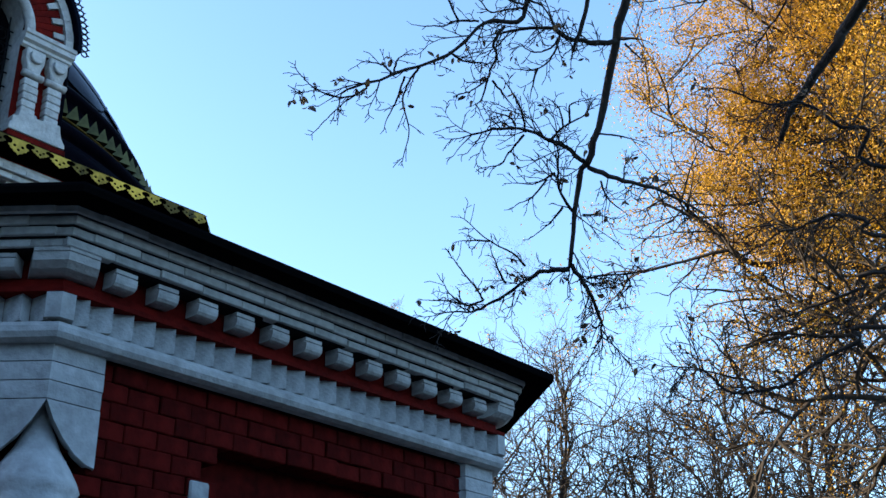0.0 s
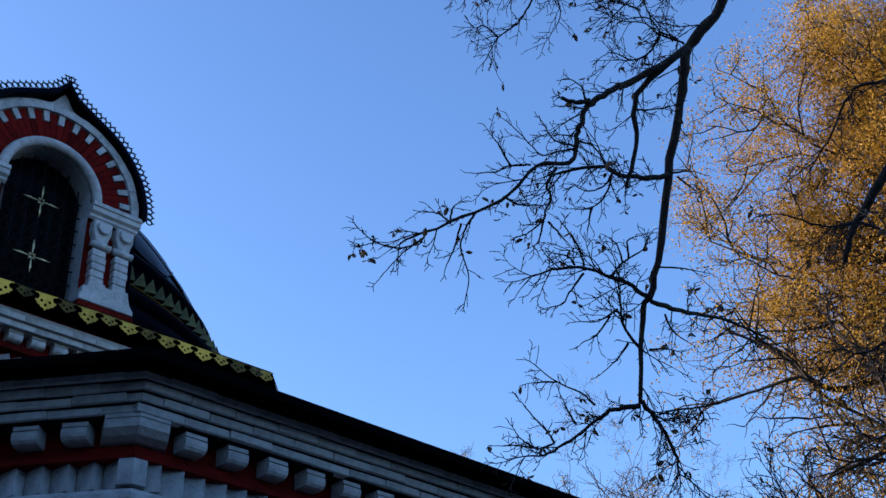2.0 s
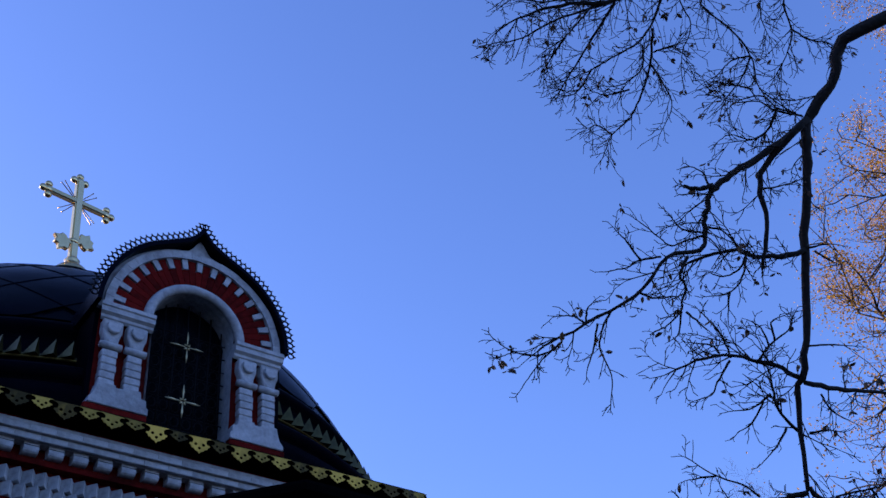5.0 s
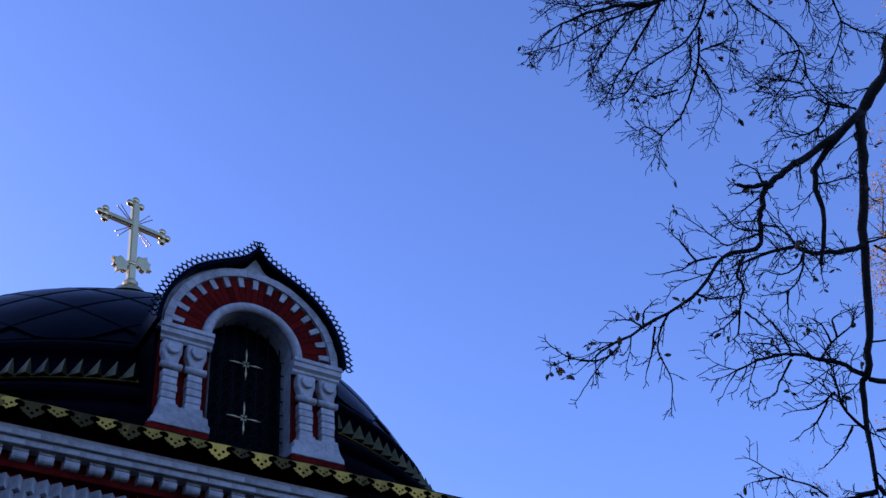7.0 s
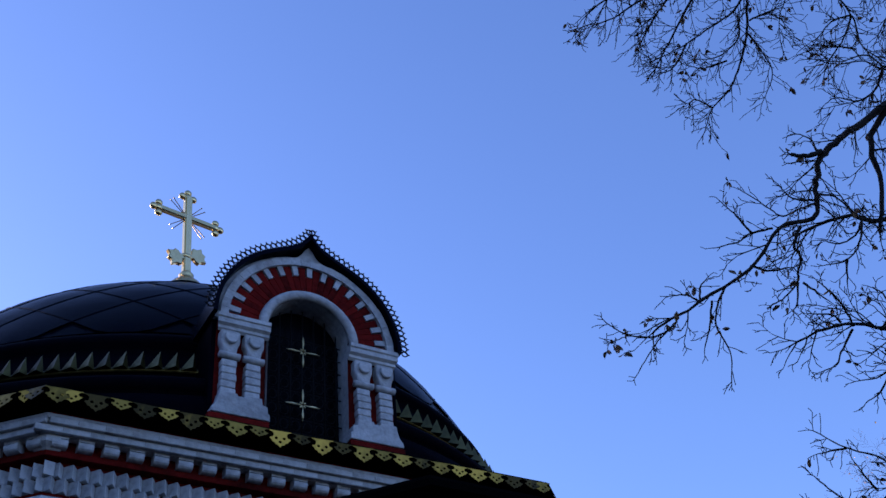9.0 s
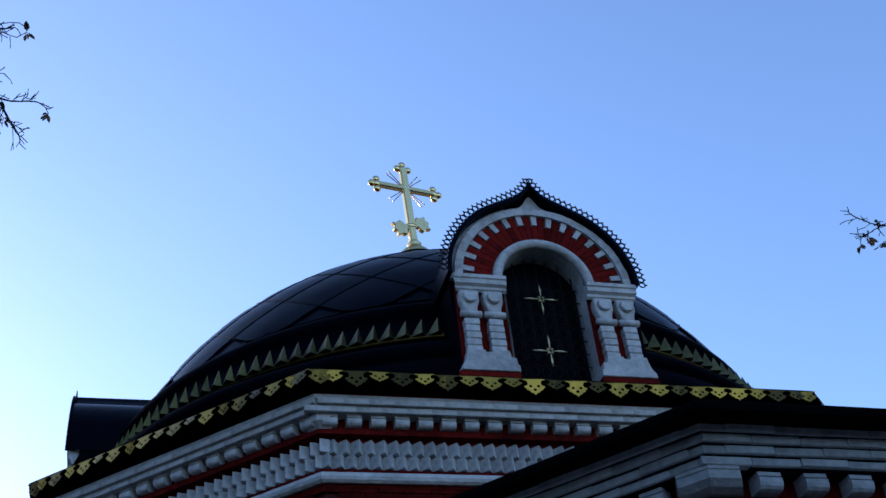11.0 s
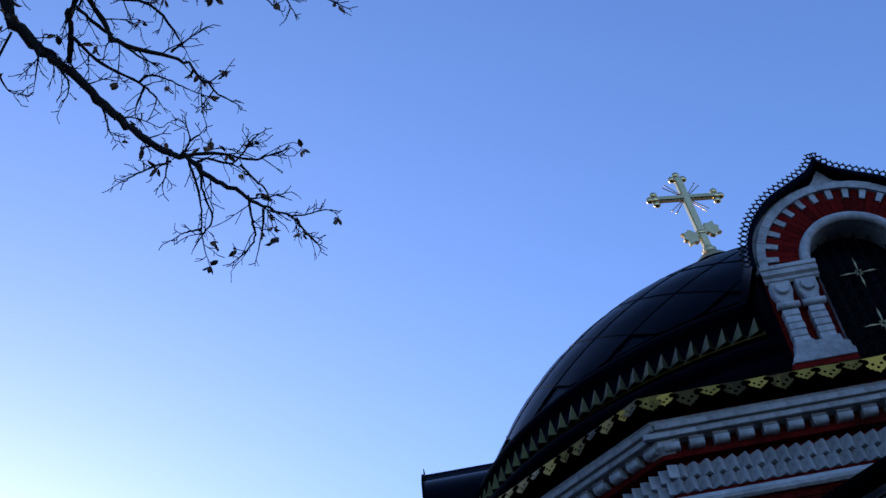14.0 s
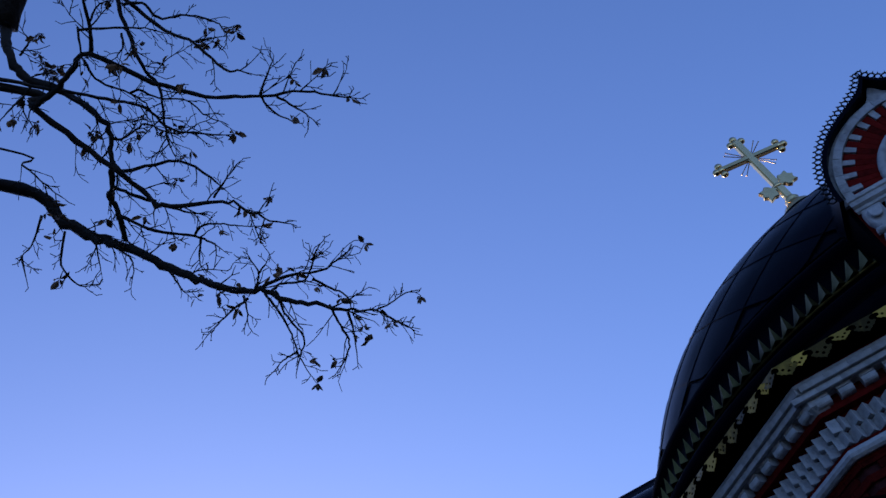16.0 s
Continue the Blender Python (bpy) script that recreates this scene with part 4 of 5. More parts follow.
right_limbs.append(([(1.54, -13.62, 7.40), (-0.04, -11.24, 6.98), (-0.26, -10.83, 6.85), (-0.42, -10.73, 6.81), (-0.64, -10.59, 6.77), (-0.81, -10.41, 6.67)], 0.026, 0.004, 0.95, 0.42, 2))
right_limbs.append(([(1.54, -13.62, 7.0), (2.21, -11.79, 6.02), (2.27, -11.55, 5.83), (2.32, -11.22, 5.58), (2.37, -11.05, 5.38)], 0.042, 0.018, 0.60, 0.5, 2))
right_limbs.append(([(1.69, -14.10, 3.00), (1.19, -11.94, 3.54), (1.14, -11.76, 3.51), (1.08, -11.53, 3.42), (1.06, -11.42, 3.36), (1.00, -11.28, 3.34), (0.95, -11.18, 3.35), (0.87, -11.10, 3.45), (0.82, -11.02, 3.48)], 0.012, 0.004, 0.75, 0.34, 2))
right_limbs.append(([(1.66, -14.05, 3.80), (0.98, -12.17, 4.18), (0.86, -12.07, 4.38), (0.82, -11.97, 4.42), (0.76, -11.89, 4.52), (0.72, -11.82, 4.57), (0.67, -11.68, 4.60), (0.58, -11.56, 4.68)], 0.012, 0.004, 0.75, 0.32, 2))
right_limbs.append(([(1.68, -14.10, 3.40), (1.09, -12.11, 3.90), (1.01, -11.93, 4.02), (0.97, -11.80, 4.08), (0.94, -11.61, 4.05), (0.90, -11.50, 4.10)], 0.014, 0.004, 0.8, 0.32, 2))
right_limbs.append(([(1.68, -14.10, 3.20), (1.23, -12.03, 3.80), (1.20, -11.80, 3.78), (1.18, -11.61, 3.75), (1.16, -11.44, 3.73)], 0.012, 0.004, 0.8, 0.32, 2))
right_limbs.append(([(1.60, -13.90, 5.00), (0.62, -12.47, 4.89), (0.57, -12.32, 4.98), (0.51, -12.19, 5.07), (0.50, -12.03, 5.09), (0.58, -11.86, 4.98), (0.62, -11.74, 4.93)], 0.012, 0.004, 0.75, 0.30, 2))
# side twigs of the stem and its limbs
right_limbs.append(([(0.43, -11.26, 5.92), (0.33, -11.22, 5.94), (0.30, -11.18, 6.05), (0.22, -11.08, 6.06), (0.10, -11.03, 6.07)], 0.006, 0.0022, 0.55, 0.10, 1))
right_limbs.append(([(0.33, -11.22, 5.94), (0.35, -11.12, 5.87), (0.31, -11.03, 5.85), (0.24, -10.96, 5.91), (0.21, -10.89, 5.90)], 0.006, 0.0022, 0.55, 0.10, 1))
right_limbs.append(([(-0.18, -11.05, 5.28), (-0.25, -11.01, 5.26), (-0.30, -10.97, 5.28)], 0.013, 0.01, 0.55, 0.10, 1))
right_limbs.append(([(-0.20, -11.04, 5.28), (-0.22, -11.04, 5.36), (-0.31, -11.03, 5.37)], 0.006, 0.0022, 0.55, 0.10, 1))
right_limbs.append(([(0.07, -11.14, 5.31), (0.13, -11.19, 5.31), (0.14, -11.32, 5.26)], 0.006, 0.0022, 0.55, 0.10, 1))
right_limbs.append(([(-0.17, -10.95, 5.10), (-0.12, -10.99, 5.07), (-0.04, -10.99, 5.02), (-0.02, -11.01, 4.94)], 0.006, 0.0022, 0.55, 0.10, 1))
right_limbs.append(([(-0.18, -10.92, 5.06), (-0.19, -10.84, 5.09), (-0.24, -10.77, 5.08), (-0.36, -10.79, 5.08), (-0.45, -10.77, 5.15)], 0.006, 0.0022, 0.55, 0.10, 1))
right_limbs.append(([(-0.18, -10.92, 5.08), (-0.25, -10.86, 5.12), (-0.30, -10.84, 5.21)], 0.006, 0.0022, 0.55, 0.10, 1))
right_limbs.append(([(-0.02, -11.01, 4.94), (-0.03, -10.96, 4.89), (-0.08, -10.90, 4.87), (-0.13, -10.85, 4.91)], 0.006, 0.0022, 0.55, 0.10, 1))
right_limbs.append(([(-0.02, -11.01, 4.94), (-0.04, -10.97, 4.83), (-0.04, -10.88, 4.80), (-0.08, -10.79, 4.82)], 0.006, 0.0022, 0.55, 0.10, 1))
right_limbs.append(([(-0.04, -10.88, 4.80), (-0.01, -10.81, 4.70)], 0.006, 0.0022, 0.55, 0.10, 1))
right_limbs.append(([(-0.35, -10.78, 4.96), (-0.43, -10.72, 4.95), (-0.47, -10.66, 4.93), (-0.54, -10.58, 4.93)], 0.006, 0.0022, 0.55, 0.10, 1))
right_limbs.append(([(-0.43, -10.72, 4.95), (-0.51, -10.73, 5.02), (-0.58, -10.73, 5.07)], 0.006, 0.0022, 0.55, 0.10, 1))
right_limbs.append(([(-0.24, -10.84, 4.96), (-0.27, -10.80, 4.87), (-0.18, -10.75, 4.87), (-0.19, -10.71, 4.79), (-0.17, -10.68, 4.77), (-0.23, -10.63, 4.70), (-0.21, -10.52, 4.73)], 0.008, 0.003, 0.55, 0.10, 1))
right_limbs.append(([(-0.42, -10.65, 4.81), (-0.33, -10.68, 4.79), (-0.32, -10.78, 4.74), (-0.28, -10.78, 4.73)], 0.006, 0.0022, 0.55, 0.10, 1))
right_limbs.append(([(-0.60, -10.46, 4.68), (-0.64, -10.43, 4.73), (-0.70, -10.38, 4.74)], 0.006, 0.0022, 0.55, 0.10, 1))
right_limbs.append(([(-0.60, -10.46, 4.68), (-0.59, -10.48, 4.76), (-0.61, -10.54, 4.75)], 0.006, 0.0022, 0.55, 0.10, 1))
right_limbs.append(([(-0.51, -10.55, 4.73), (-0.50, -10.48, 4.70), (-0.49, -10.42, 4.61), (-0.45, -10.42, 4.47), (-0.40, -10.34, 4.37)], 0.006, 0.0022, 0.55, 0.10, 1))
right_limbs.append(([(-0.52, -10.46, 4.71), (-0.48, -10.37, 4.64), (-0.48, -10.30, 4.55)], 0.006, 0.0022, 0.55, 0.10, 1))
right_limbs.append(([(-0.17, -10.68, 4.77), (-0.15, -10.63, 4.70), (-0.15, -10.59, 4.67)], 0.006, 0.0022, 0.55, 0.10, 1))
right_limbs.append(([(-0.16, -10.70, 4.76), (-0.12, -10.74, 4.67), (-0.07, -10.74, 4.65)], 0.006, 0.0022, 0.55, 0.10, 1))
right_limbs.append(([(0.19, -10.76, 4.54), (0.23, -10.83, 4.62), (0.24, -10.95, 4.64), (0.22, -11.01, 4.68)], 0.006, 0.0022, 0.55, 0.10, 1))
right_limbs.append(([(0.23, -10.83, 4.62), (0.19, -10.84, 4.70), (0.16, -10.82, 4.74)], 0.006, 0.0022, 0.55, 0.10, 1))
right_limbs.append(([(0.23, -10.87, 4.63), (0.21, -10.89, 4.71), (0.22, -10.96, 4.71)], 0.006, 0.0022, 0.55, 0.10, 1))
right_limbs.append(([(0.08, -10.71, 4.57), (0.02, -10.73, 4.66), (-0.04, -10.72, 4.75), (-0.06, -10.70, 4.80)], 0.006, 0.0022, 0.55, 0.10, 1))
right_limbs.append(([(0.03, -10.69, 4.59), (-0.01, -10.68, 4.63), (-0.08, -10.63, 4.65)], 0.006, 0.0022, 0.55, 0.10, 1))
right_limbs.append(([(0.08, -10.70, 4.56), (0.07, -10.62, 4.50), (0.03, -10.59, 4.42), (0.00, -10.54, 4.41)], 0.006, 0.0022, 0.55, 0.10, 1))
right_limbs.append(([(0.28, -10.73, 4.42), (0.26, -10.63, 4.39), (0.21, -10.52, 4.41)], 0.006, 0.0022, 0.55, 0.10, 1))
right_limbs.append(([(0.28, -10.68, 4.40), (0.27, -10.59, 4.33), (0.22, -10.53, 4.29)], 0.006, 0.0022, 0.55, 0.10, 1))
right_limbs.append(([(0.40, -10.68, 4.29), (0.37, -10.63, 4.22), (0.37, -10.53, 4.18)], 0.006, 0.0022, 0.55, 0.10, 1))
right_limbs.append(([(0.35, -10.47, 4.02), (0.32, -10.41, 4.10), (0.22, -10.35, 4.15), (0.09, -10.30, 4.24)], 0.006, 0.0022, 0.55, 0.10, 1))
right_limbs.append(([(0.22, -10.35, 4.15), (0.20, -10.27, 4.17), (0.11, -10.26, 4.14)], 0.006, 0.0022, 0.55, 0.10, 1))
right_limbs.append(([(0.31, -10.37, 3.94), (0.27, -10.36, 4.01), (0.26, -10.33, 4.11)], 0.006, 0.0022, 0.55, 0.10, 1))
right_limbs.append(([(0.27, -10.26, 3.87), (0.23, -10.24, 3.94), (0.15, -10.22, 4.01), (0.08, -10.21, 4.07)], 0.006, 0.0022, 0.55, 0.10, 1))
right_limbs.append(([(0.27, -10.26, 3.87), (0.23, -10.19, 3.85), (0.19, -10.12, 3.91), (0.09, -10.16, 3.93)], 0.006, 0.0022, 0.55, 0.10, 1))
right_limbs.append(([(0.23, -10.19, 3.85), (0.18, -10.11, 3.88), (0.12, -10.03, 3.89)], 0.006, 0.0022, 0.55, 0.10, 1))
right_limbs.append(([(0.58, -10.68, 3.96), (0.65, -10.72, 3.99), (0.70, -10.83, 3.98), (0.74, -10.89, 3.99), (0.74, -10.97, 3.99)], 0.006, 0.0022, 0.55, 0.10, 1))
right_limbs.append(([(0.70, -10.83, 3.98), (0.73, -10.83, 3.93), (0.71, -10.79, 3.89)], 0.006, 0.0022, 0.55, 0.10, 1))
right_limbs.append(([(0.40, -10.92, 4.62), (0.43, -11.02, 4.58), (0.55, -11.06, 4.59)], 0.006, 0.0022, 0.55, 0.10, 1))
right_limbs.append(([(0.47, -10.75, 4.25), (0.52, -10.81, 4.25), (0.53, -10.87, 4.21)], 0.006, 0.0022, 0.55, 0.10, 1))
right_limbs.append(([(0.55, -10.82, 4.45), (0.60, -10.82, 4.37), (0.66, -10.87, 4.30)], 0.006, 0.0022, 0.55, 0.10, 1))
right_limbs.append(([(0.32, -11.13, 5.04), (0.35, -11.20, 5.03), (0.38, -11.25, 5.01)], 0.006, 0.0022, 0.55, 0.10, 1))
right_limbs.append(([(0.34, -11.15, 5.02), (0.40, -11.18, 4.97), (0.43, -11.19, 4.95)], 0.006, 0.0022, 0.55, 0.10, 1))
right_limbs.append(([(-0.69, -10.38, 4.60), (-0.74, -10.35, 4.55), (-0.75, -10.25, 4.58), (-0.83, -10.20, 4.60), (-0.92, -10.21, 4.61), (-0.95, -10.19, 4.65)], 0.005, 0.0025, 0.5, 0.07, 1))
right_limbs.append(([(-0.73, -10.36, 4.56), (-0.76, -10.30, 4.52), (-0.77, -10.22, 4.48), (-0.78, -10.14, 4.43)], 0.004, 0.002, 0.5, 0.07, 1))
right_limbs.append(([(-0.83, -10.20, 4.60), (-0.88, -10.20, 4.57), (-0.91, -10.17, 4.56)], 0.003, 0.002, 0.5, 0.07, 1))
# fine boughs high up
right_limbs.append(([(1.05, -12.90, 7.27), (-0.24, -11.13, 6.99), (-0.23, -10.89, 6.87), (-0.37, -10.70, 6.82), (-0.46, -10.51, 6.86), (-0.57, -10.33, 6.81), (-0.72, -10.22, 6.77)], 0.012, 0.003, 0.9, 0.19, 1))
right_limbs.append(([(1.05, -12.90, 7.27), (-0.08, -11.25, 6.95), (-0.07, -11.02, 6.84), (-0.04, -10.86, 6.74), (-0.06, -10.74, 6.68), (-0.11, -10.60, 6.67), (-0.17, -10.46, 6.65), (-0.31, -10.34, 6.57)], 0.01, 0.003, 0.9, 0.19, 1))
right_limbs.append(([(-0.26, -10.81, 6.84), (-0.30, -10.62, 6.69), (-0.27, -10.39, 6.64), (-0.30, -10.28, 6.54)], 0.009, 0.003, 0.9, 0.19, 1))
right_limbs.append(([(-0.05, -10.86, 6.69), (0.04, -10.72, 6.58), (0.03, -10.61, 6.41), (0.06, -10.47, 6.36), (0.04, -10.33, 6.33), (0.02, -10.24, 6.21)], 0.008, 0.003, 0.9, 0.19, 1))
right_limbs.append(([(0.04, -10.72, 6.58), (0.17, -10.68, 6.51), (0.25, -10.64, 6.41), (0.21, -10.54, 6.25)], 0.006, 0.0022, 0.9, 0.19, 1))
right_limbs.append(([(0.04, -10.33, 6.33), (-0.07, -10.33, 6.35), (-0.08, -10.26, 6.38)], 0.006, 0.0022, 0.9, 0.19, 1))
right_limbs.append(([(-0.05, -10.60, 6.42), (-0.11, -10.48, 6.45), (-0.22, -10.46, 6.44)], 0.006, 0.0022, 0.9, 0.19, 1))
right_limbs.append(([(-0.17, -10.46, 6.65), (-0.20, -10.34, 6.55), (-0.24, -10.26, 6.56)], 0.006, 0.0022, 0.9, 0.19, 1))
right_limbs.append(([(-0.03, -10.75, 6.66), (-0.01, -10.69, 6.54), (-0.04, -10.55, 6.51), (-0.11, -10.46, 6.54)], 0.006, 0.0022, 0.9, 0.19, 1))
right_limbs.append(([(1.05, -12.90, 7.27), (-0.02, -11.30, 6.92), (-0.01, -11.07, 6.81), (0.11, -11.01, 6.68), (0.13, -10.89, 6.57), (0.18, -10.81, 6.48)], 0.006, 0.0022, 0.9, 0.19, 1))
right_limbs.append(([(-0.00, -10.79, 6.59), (0.04, -10.89, 6.57), (0.10, -10.97, 6.59)], 0.006, 0.0022, 0.9, 0.19, 1))
right_limbs.append(([(-0.37, -10.70, 6.82), (-0.42, -10.52, 6.72), (-0.50, -10.40, 6.66)], 0.006, 0.0022, 0.9, 0.19, 1))
right_limbs.append(([(-0.42, -10.52, 6.72), (-0.42, -10.35, 6.65), (-0.42, -10.30, 6.58)], 0.006, 0.0022, 0.9, 0.19, 1))
right_limbs.append(([(-0.48, -10.73, 6.84), (-0.61, -10.58, 6.85), (-0.76, -10.52, 6.85), (-0.78, -10.38, 6.89)], 0.006, 0.0022, 0.9, 0.19, 1))
right_limbs.append(([(1.05, -12.90, 7.27), (0.04, -11.41, 6.85), (0.06, -11.17, 6.73), (0.12, -11.12, 6.71), (0.24, -11.17, 6.54), (0.38, -11.15, 6.44), (0.49, -11.07, 6.34), (0.59, -11.08, 6.25), (0.71, -11.11, 6.19)], 0.007, 0.003, 0.9, 0.19, 1))
right_limbs.append(([(0.45, -11.28, 5.89), (0.34, -11.20, 5.94), (0.29, -11.15, 6.03), (0.20, -11.07, 6.04), (0.09, -11.03, 6.06)], 0.006, 0.0022, 0.9, 0.19, 1))
right_limbs.append(([(0.38, -11.15, 6.44), (0.40, -11.04, 6.37), (0.41, -10.91, 6.34), (0.40, -10.86, 6.31)], 0.006, 0.0022, 0.9, 0.19, 1))
right_limbs.append(([(0.38, -11.15, 6.44), (0.32, -11.06, 6.45), (0.30, -10.95, 6.41)], 0.006, 0.0022, 0.9, 0.19, 1))
right_limbs.append(([(1.05, -12.90, 7.27), (0.34, -11.69, 6.72), (0.36, -11.47, 6.62), (0.44, -11.40, 6.46), (0.49, -11.31, 6.39), (0.54, -11.16, 6.35)], 0.007, 0.003, 0.9, 0.19, 1))
right_limbs.append(([(0.44, -11.40, 6.46), (0.52, -11.44, 6.38), (0.57, -11.50, 6.33), (0.65, -11.50, 6.31)], 0.006, 0.0022, 0.9, 0.19, 1))
right_limbs.append(([(0.35, -11.20, 5.93), (0.37, -11.11, 5.89), (0.33, -11.02, 5.87), (0.24, -10.94, 5.87)], 0.006, 0.0022, 0.9, 0.19, 1))
right_limbs.append(([(1.05, -12.90, 7.27), (0.27, -11.61, 6.75), (0.28, -11.40, 6.66), (0.32, -11.32, 6.57), (0.40, -11.28, 6.49)], 0.006, 0.0022, 0.9, 0.19, 1))
right_limbs.append(([(0.48, -11.03, 6.33), (0.43, -10.97, 6.39), (0.34, -10.92, 6.41)], 0.006, 0.0022, 0.9, 0.19, 1))
overhanging_tree("tree", (1.74, -14.22, 0), [(1.7, -14.2, -0.1), (1.70, -14.12, 2.5), (1.59, -13.92, 4.9), (1.54, -13.62, 7.5), (1.74, -13.42, 9.5)],
                 right_limbs, "bare overhanging tree with a few withered leaves", 11, 0.034, 0.045)

left_limbs = []
left_limbs.append(([(-6.93, -12.49, 7.3), (-5.63, -11.59, 7.3), (-5.25, -11.33, 6.92), (-5.44, -11.13, 6.67)], 0.10, 0.06, 0.1, 0.2, 1))
left_limbs.append(([(-7.08, -12.49, 5.60), (-6.11, -11.24, 5.98), (-5.685, -10.734, 6.061), (-5.595, -10.580, 5.896), (-5.487, -10.498, 5.774), (-5.397, -10.476, 5.680), (-5.276, -10.379, 5.540), (-5.146, -10.301, 5.405), (-5.026, -10.255, 5.293), (-4.930, -10.260, 5.216), (-4.817, -10.208, 5.113), (-4.704, -10.151, 5.032), (-4.615, -10.120, 4.972)], 0.034, 0.005, 0.5, 0.2, 1))
left_limbs.append(([(-5.44, -11.13, 6.67), (-5.43, -11.12, 6.44), (-5.42, -11.05, 6.33), (-5.33, -10.98, 6.25), (-5.24, -10.89, 6.14), (-5.20, -10.79, 6.02), (-5.24, -10.74, 5.90), (-5.21, -10.72, 5.82), (-4.98, -10.65, 5.76), (-4.87, -10.55, 5.63)], 0.024, 0.004, 0.6, 0.2, 2))
left_limbs.append(([(-7.05, -12.50, 6.60), (-5.48, -11.14, 6.20), (-5.41, -11.04, 6.10), (-5.30, -10.82, 5.93), (-5.19, -10.62, 5.76), (-5.14, -10.56, 5.66), (-4.93, -10.49, 5.60), (-4.83, -10.45, 5.51), (-4.73, -10.38, 5.40)], 0.02, 0.004, 0.6, 0.2, 2))
left_limbs.append(([(-5.40, -11.05, 6.08), (-5.27, -11.06, 6.07), (-5.16, -11.11, 6.07), (-5.06, -11.13, 6.06), (-4.85, -10.89, 5.92), (-4.66, -10.77, 5.82), (-4.51, -10.72, 5.76), (-4.34, -10.68, 5.69), (-4.24, -10.63, 5.61)], 0.015, 0.004, 0.5, 0.2, 2))
left_limbs.append(([(-5.26, -10.70, 5.95), (-5.32, -10.62, 5.88), (-5.35, -10.61, 5.86), (-5.35, -10.55, 5.81), (-5.39, -10.45, 5.73)], 0.013, 0.013, 0.5, 0.15, 1))
left_limbs.append(([(-5.30, -10.65, 5.84), (-5.22, -10.58, 5.77), (-5.13, -10.51, 5.70), (-5.05, -10.46, 5.64)], 0.009, 0.004, 0.7, 0.18, 1))
left_limbs.append(([(-5.35, -10.55, 5.78), (-5.24, -10.46, 5.67), (-5.10, -10.39, 5.59), (-5.03, -10.36, 5.51)], 0.008, 0.004, 0.7, 0.2, 1))
left_limbs.append(([(-5.06, -11.12, 6.08), (-4.99, -11.22, 6.09), (-4.92, -11.39, 6.14)], 0.01, 0.006, 0.5, 0.2, 2))
left_limbs.append(([(-4.87, -11.16, 6.37), (-4.90, -11.07, 6.25), (-4.92, -10.94, 6.10), (-4.90, -10.86, 5.99), (-4.95, -10.79, 5.86), (-4.97, -10.74, 5.75)], 0.01, 0.004, 0.6, 0.2, 2))
left_limbs.append(([(-4.87, -11.16, 6.37), (-4.77, -10.97, 6.21), (-4.68, -10.91, 6.10), (-4.62, -10.81, 5.96), (-4.55, -10.81, 5.88)], 0.009, 0.004, 0.6, 0.2, 2))
left_limbs.append(([(-5.47, -11.17, 6.21), (-5.30, -11.04, 6.13), (-5.12, -10.92, 6.04), (-4.99, -10.84, 5.95), (-4.94, -10.76, 5.84), (-4.79, -10.69, 5.75)], 0.009, 0.004, 0.6, 0.2, 1))
left_limbs.append(([(-7.05, -12.50, 6.30), (-5.68, -10.99, 6.10), (-5.60, -10.86, 6.03), (-5.57, -10.79, 5.98), (-5.54, -10.72, 5.92)], 0.006, 0.003, 0.5, 0.15, 1))
left_limbs.append(([(-4.91, -10.29, 5.20), (-4.79, -10.27, 5.20), (-4.66, -10.23, 5.17), (-4.57, -10.24, 5.17)], 0.008, 0.003, 0.8, 0.18, 1))
left_limbs.append(([(-4.87, -10.25, 5.18), (-4.88, -10.19, 5.10), (-4.86, -10.11, 5.00), (-4.90, -10.09, 4.94)], 0.006, 0.003, 0.7, 0.16, 1))
left_limbs.append(([(-4.70, -10.15, 5.05), (-4.70, -10.09, 4.97), (-4.70, -10.05, 4.90), (-4.75, -10.03, 4.84)], 0.006, 0.003, 0.7, 0.16, 1))
left_limbs.append(([(-4.62, -10.12, 4.97), (-4.54, -10.09, 4.95), (-4.49, -10.03, 4.90), (-4.45, -9.99, 4.86)], 0.005, 0.003, 0.5, 0.08, 1))
left_limbs.append(([(-4.54, -10.09, 4.95), (-4.48, -10.08, 4.95), (-4.41, -10.08, 4.96), (-4.37, -10.07, 4.96)], 0.004, 0.002, 0.4, 0.06, 1))
# side twigs
left_limbs.append(([(-5.03, -11.25, 6.09), (-5.07, -11.18, 6.00), (-5.09, -11.13, 6.05)], 0.006, 0.0022, 0.6, 0.10, 1))
left_limbs.append(([(-5.09, -11.13, 6.05), (-5.09, -11.02, 6.02), (-5.00, -10.95, 5.94), (-4.97, -10.86, 5.92), (-4.99, -10.80, 5.87)], 0.006, 0.0022, 0.6, 0.10, 1))
left_limbs.append(([(-5.00, -10.95, 5.94), (-4.96, -10.93, 5.95), (-4.92, -10.86, 5.94), (-4.81, -10.83, 5.86), (-4.78, -10.76, 5.81), (-4.75, -10.66, 5.85)], 0.006, 0.0022, 0.6, 0.10, 1))
left_limbs.append(([(-4.67, -10.91, 6.09), (-4.57, -10.88, 6.08)], 0.006, 0.0022, 0.6, 0.10, 1))
left_limbs.append(([(-4.53, -10.73, 5.77), (-4.52, -10.64, 5.74), (-4.45, -10.61, 5.63)], 0.006, 0.0022, 0.6, 0.10, 1))
left_limbs.append(([(-4.47, -10.70, 5.74), (-4.42, -10.63, 5.69), (-4.39, -10.56, 5.67)], 0.006, 0.0022, 0.6, 0.10, 1))
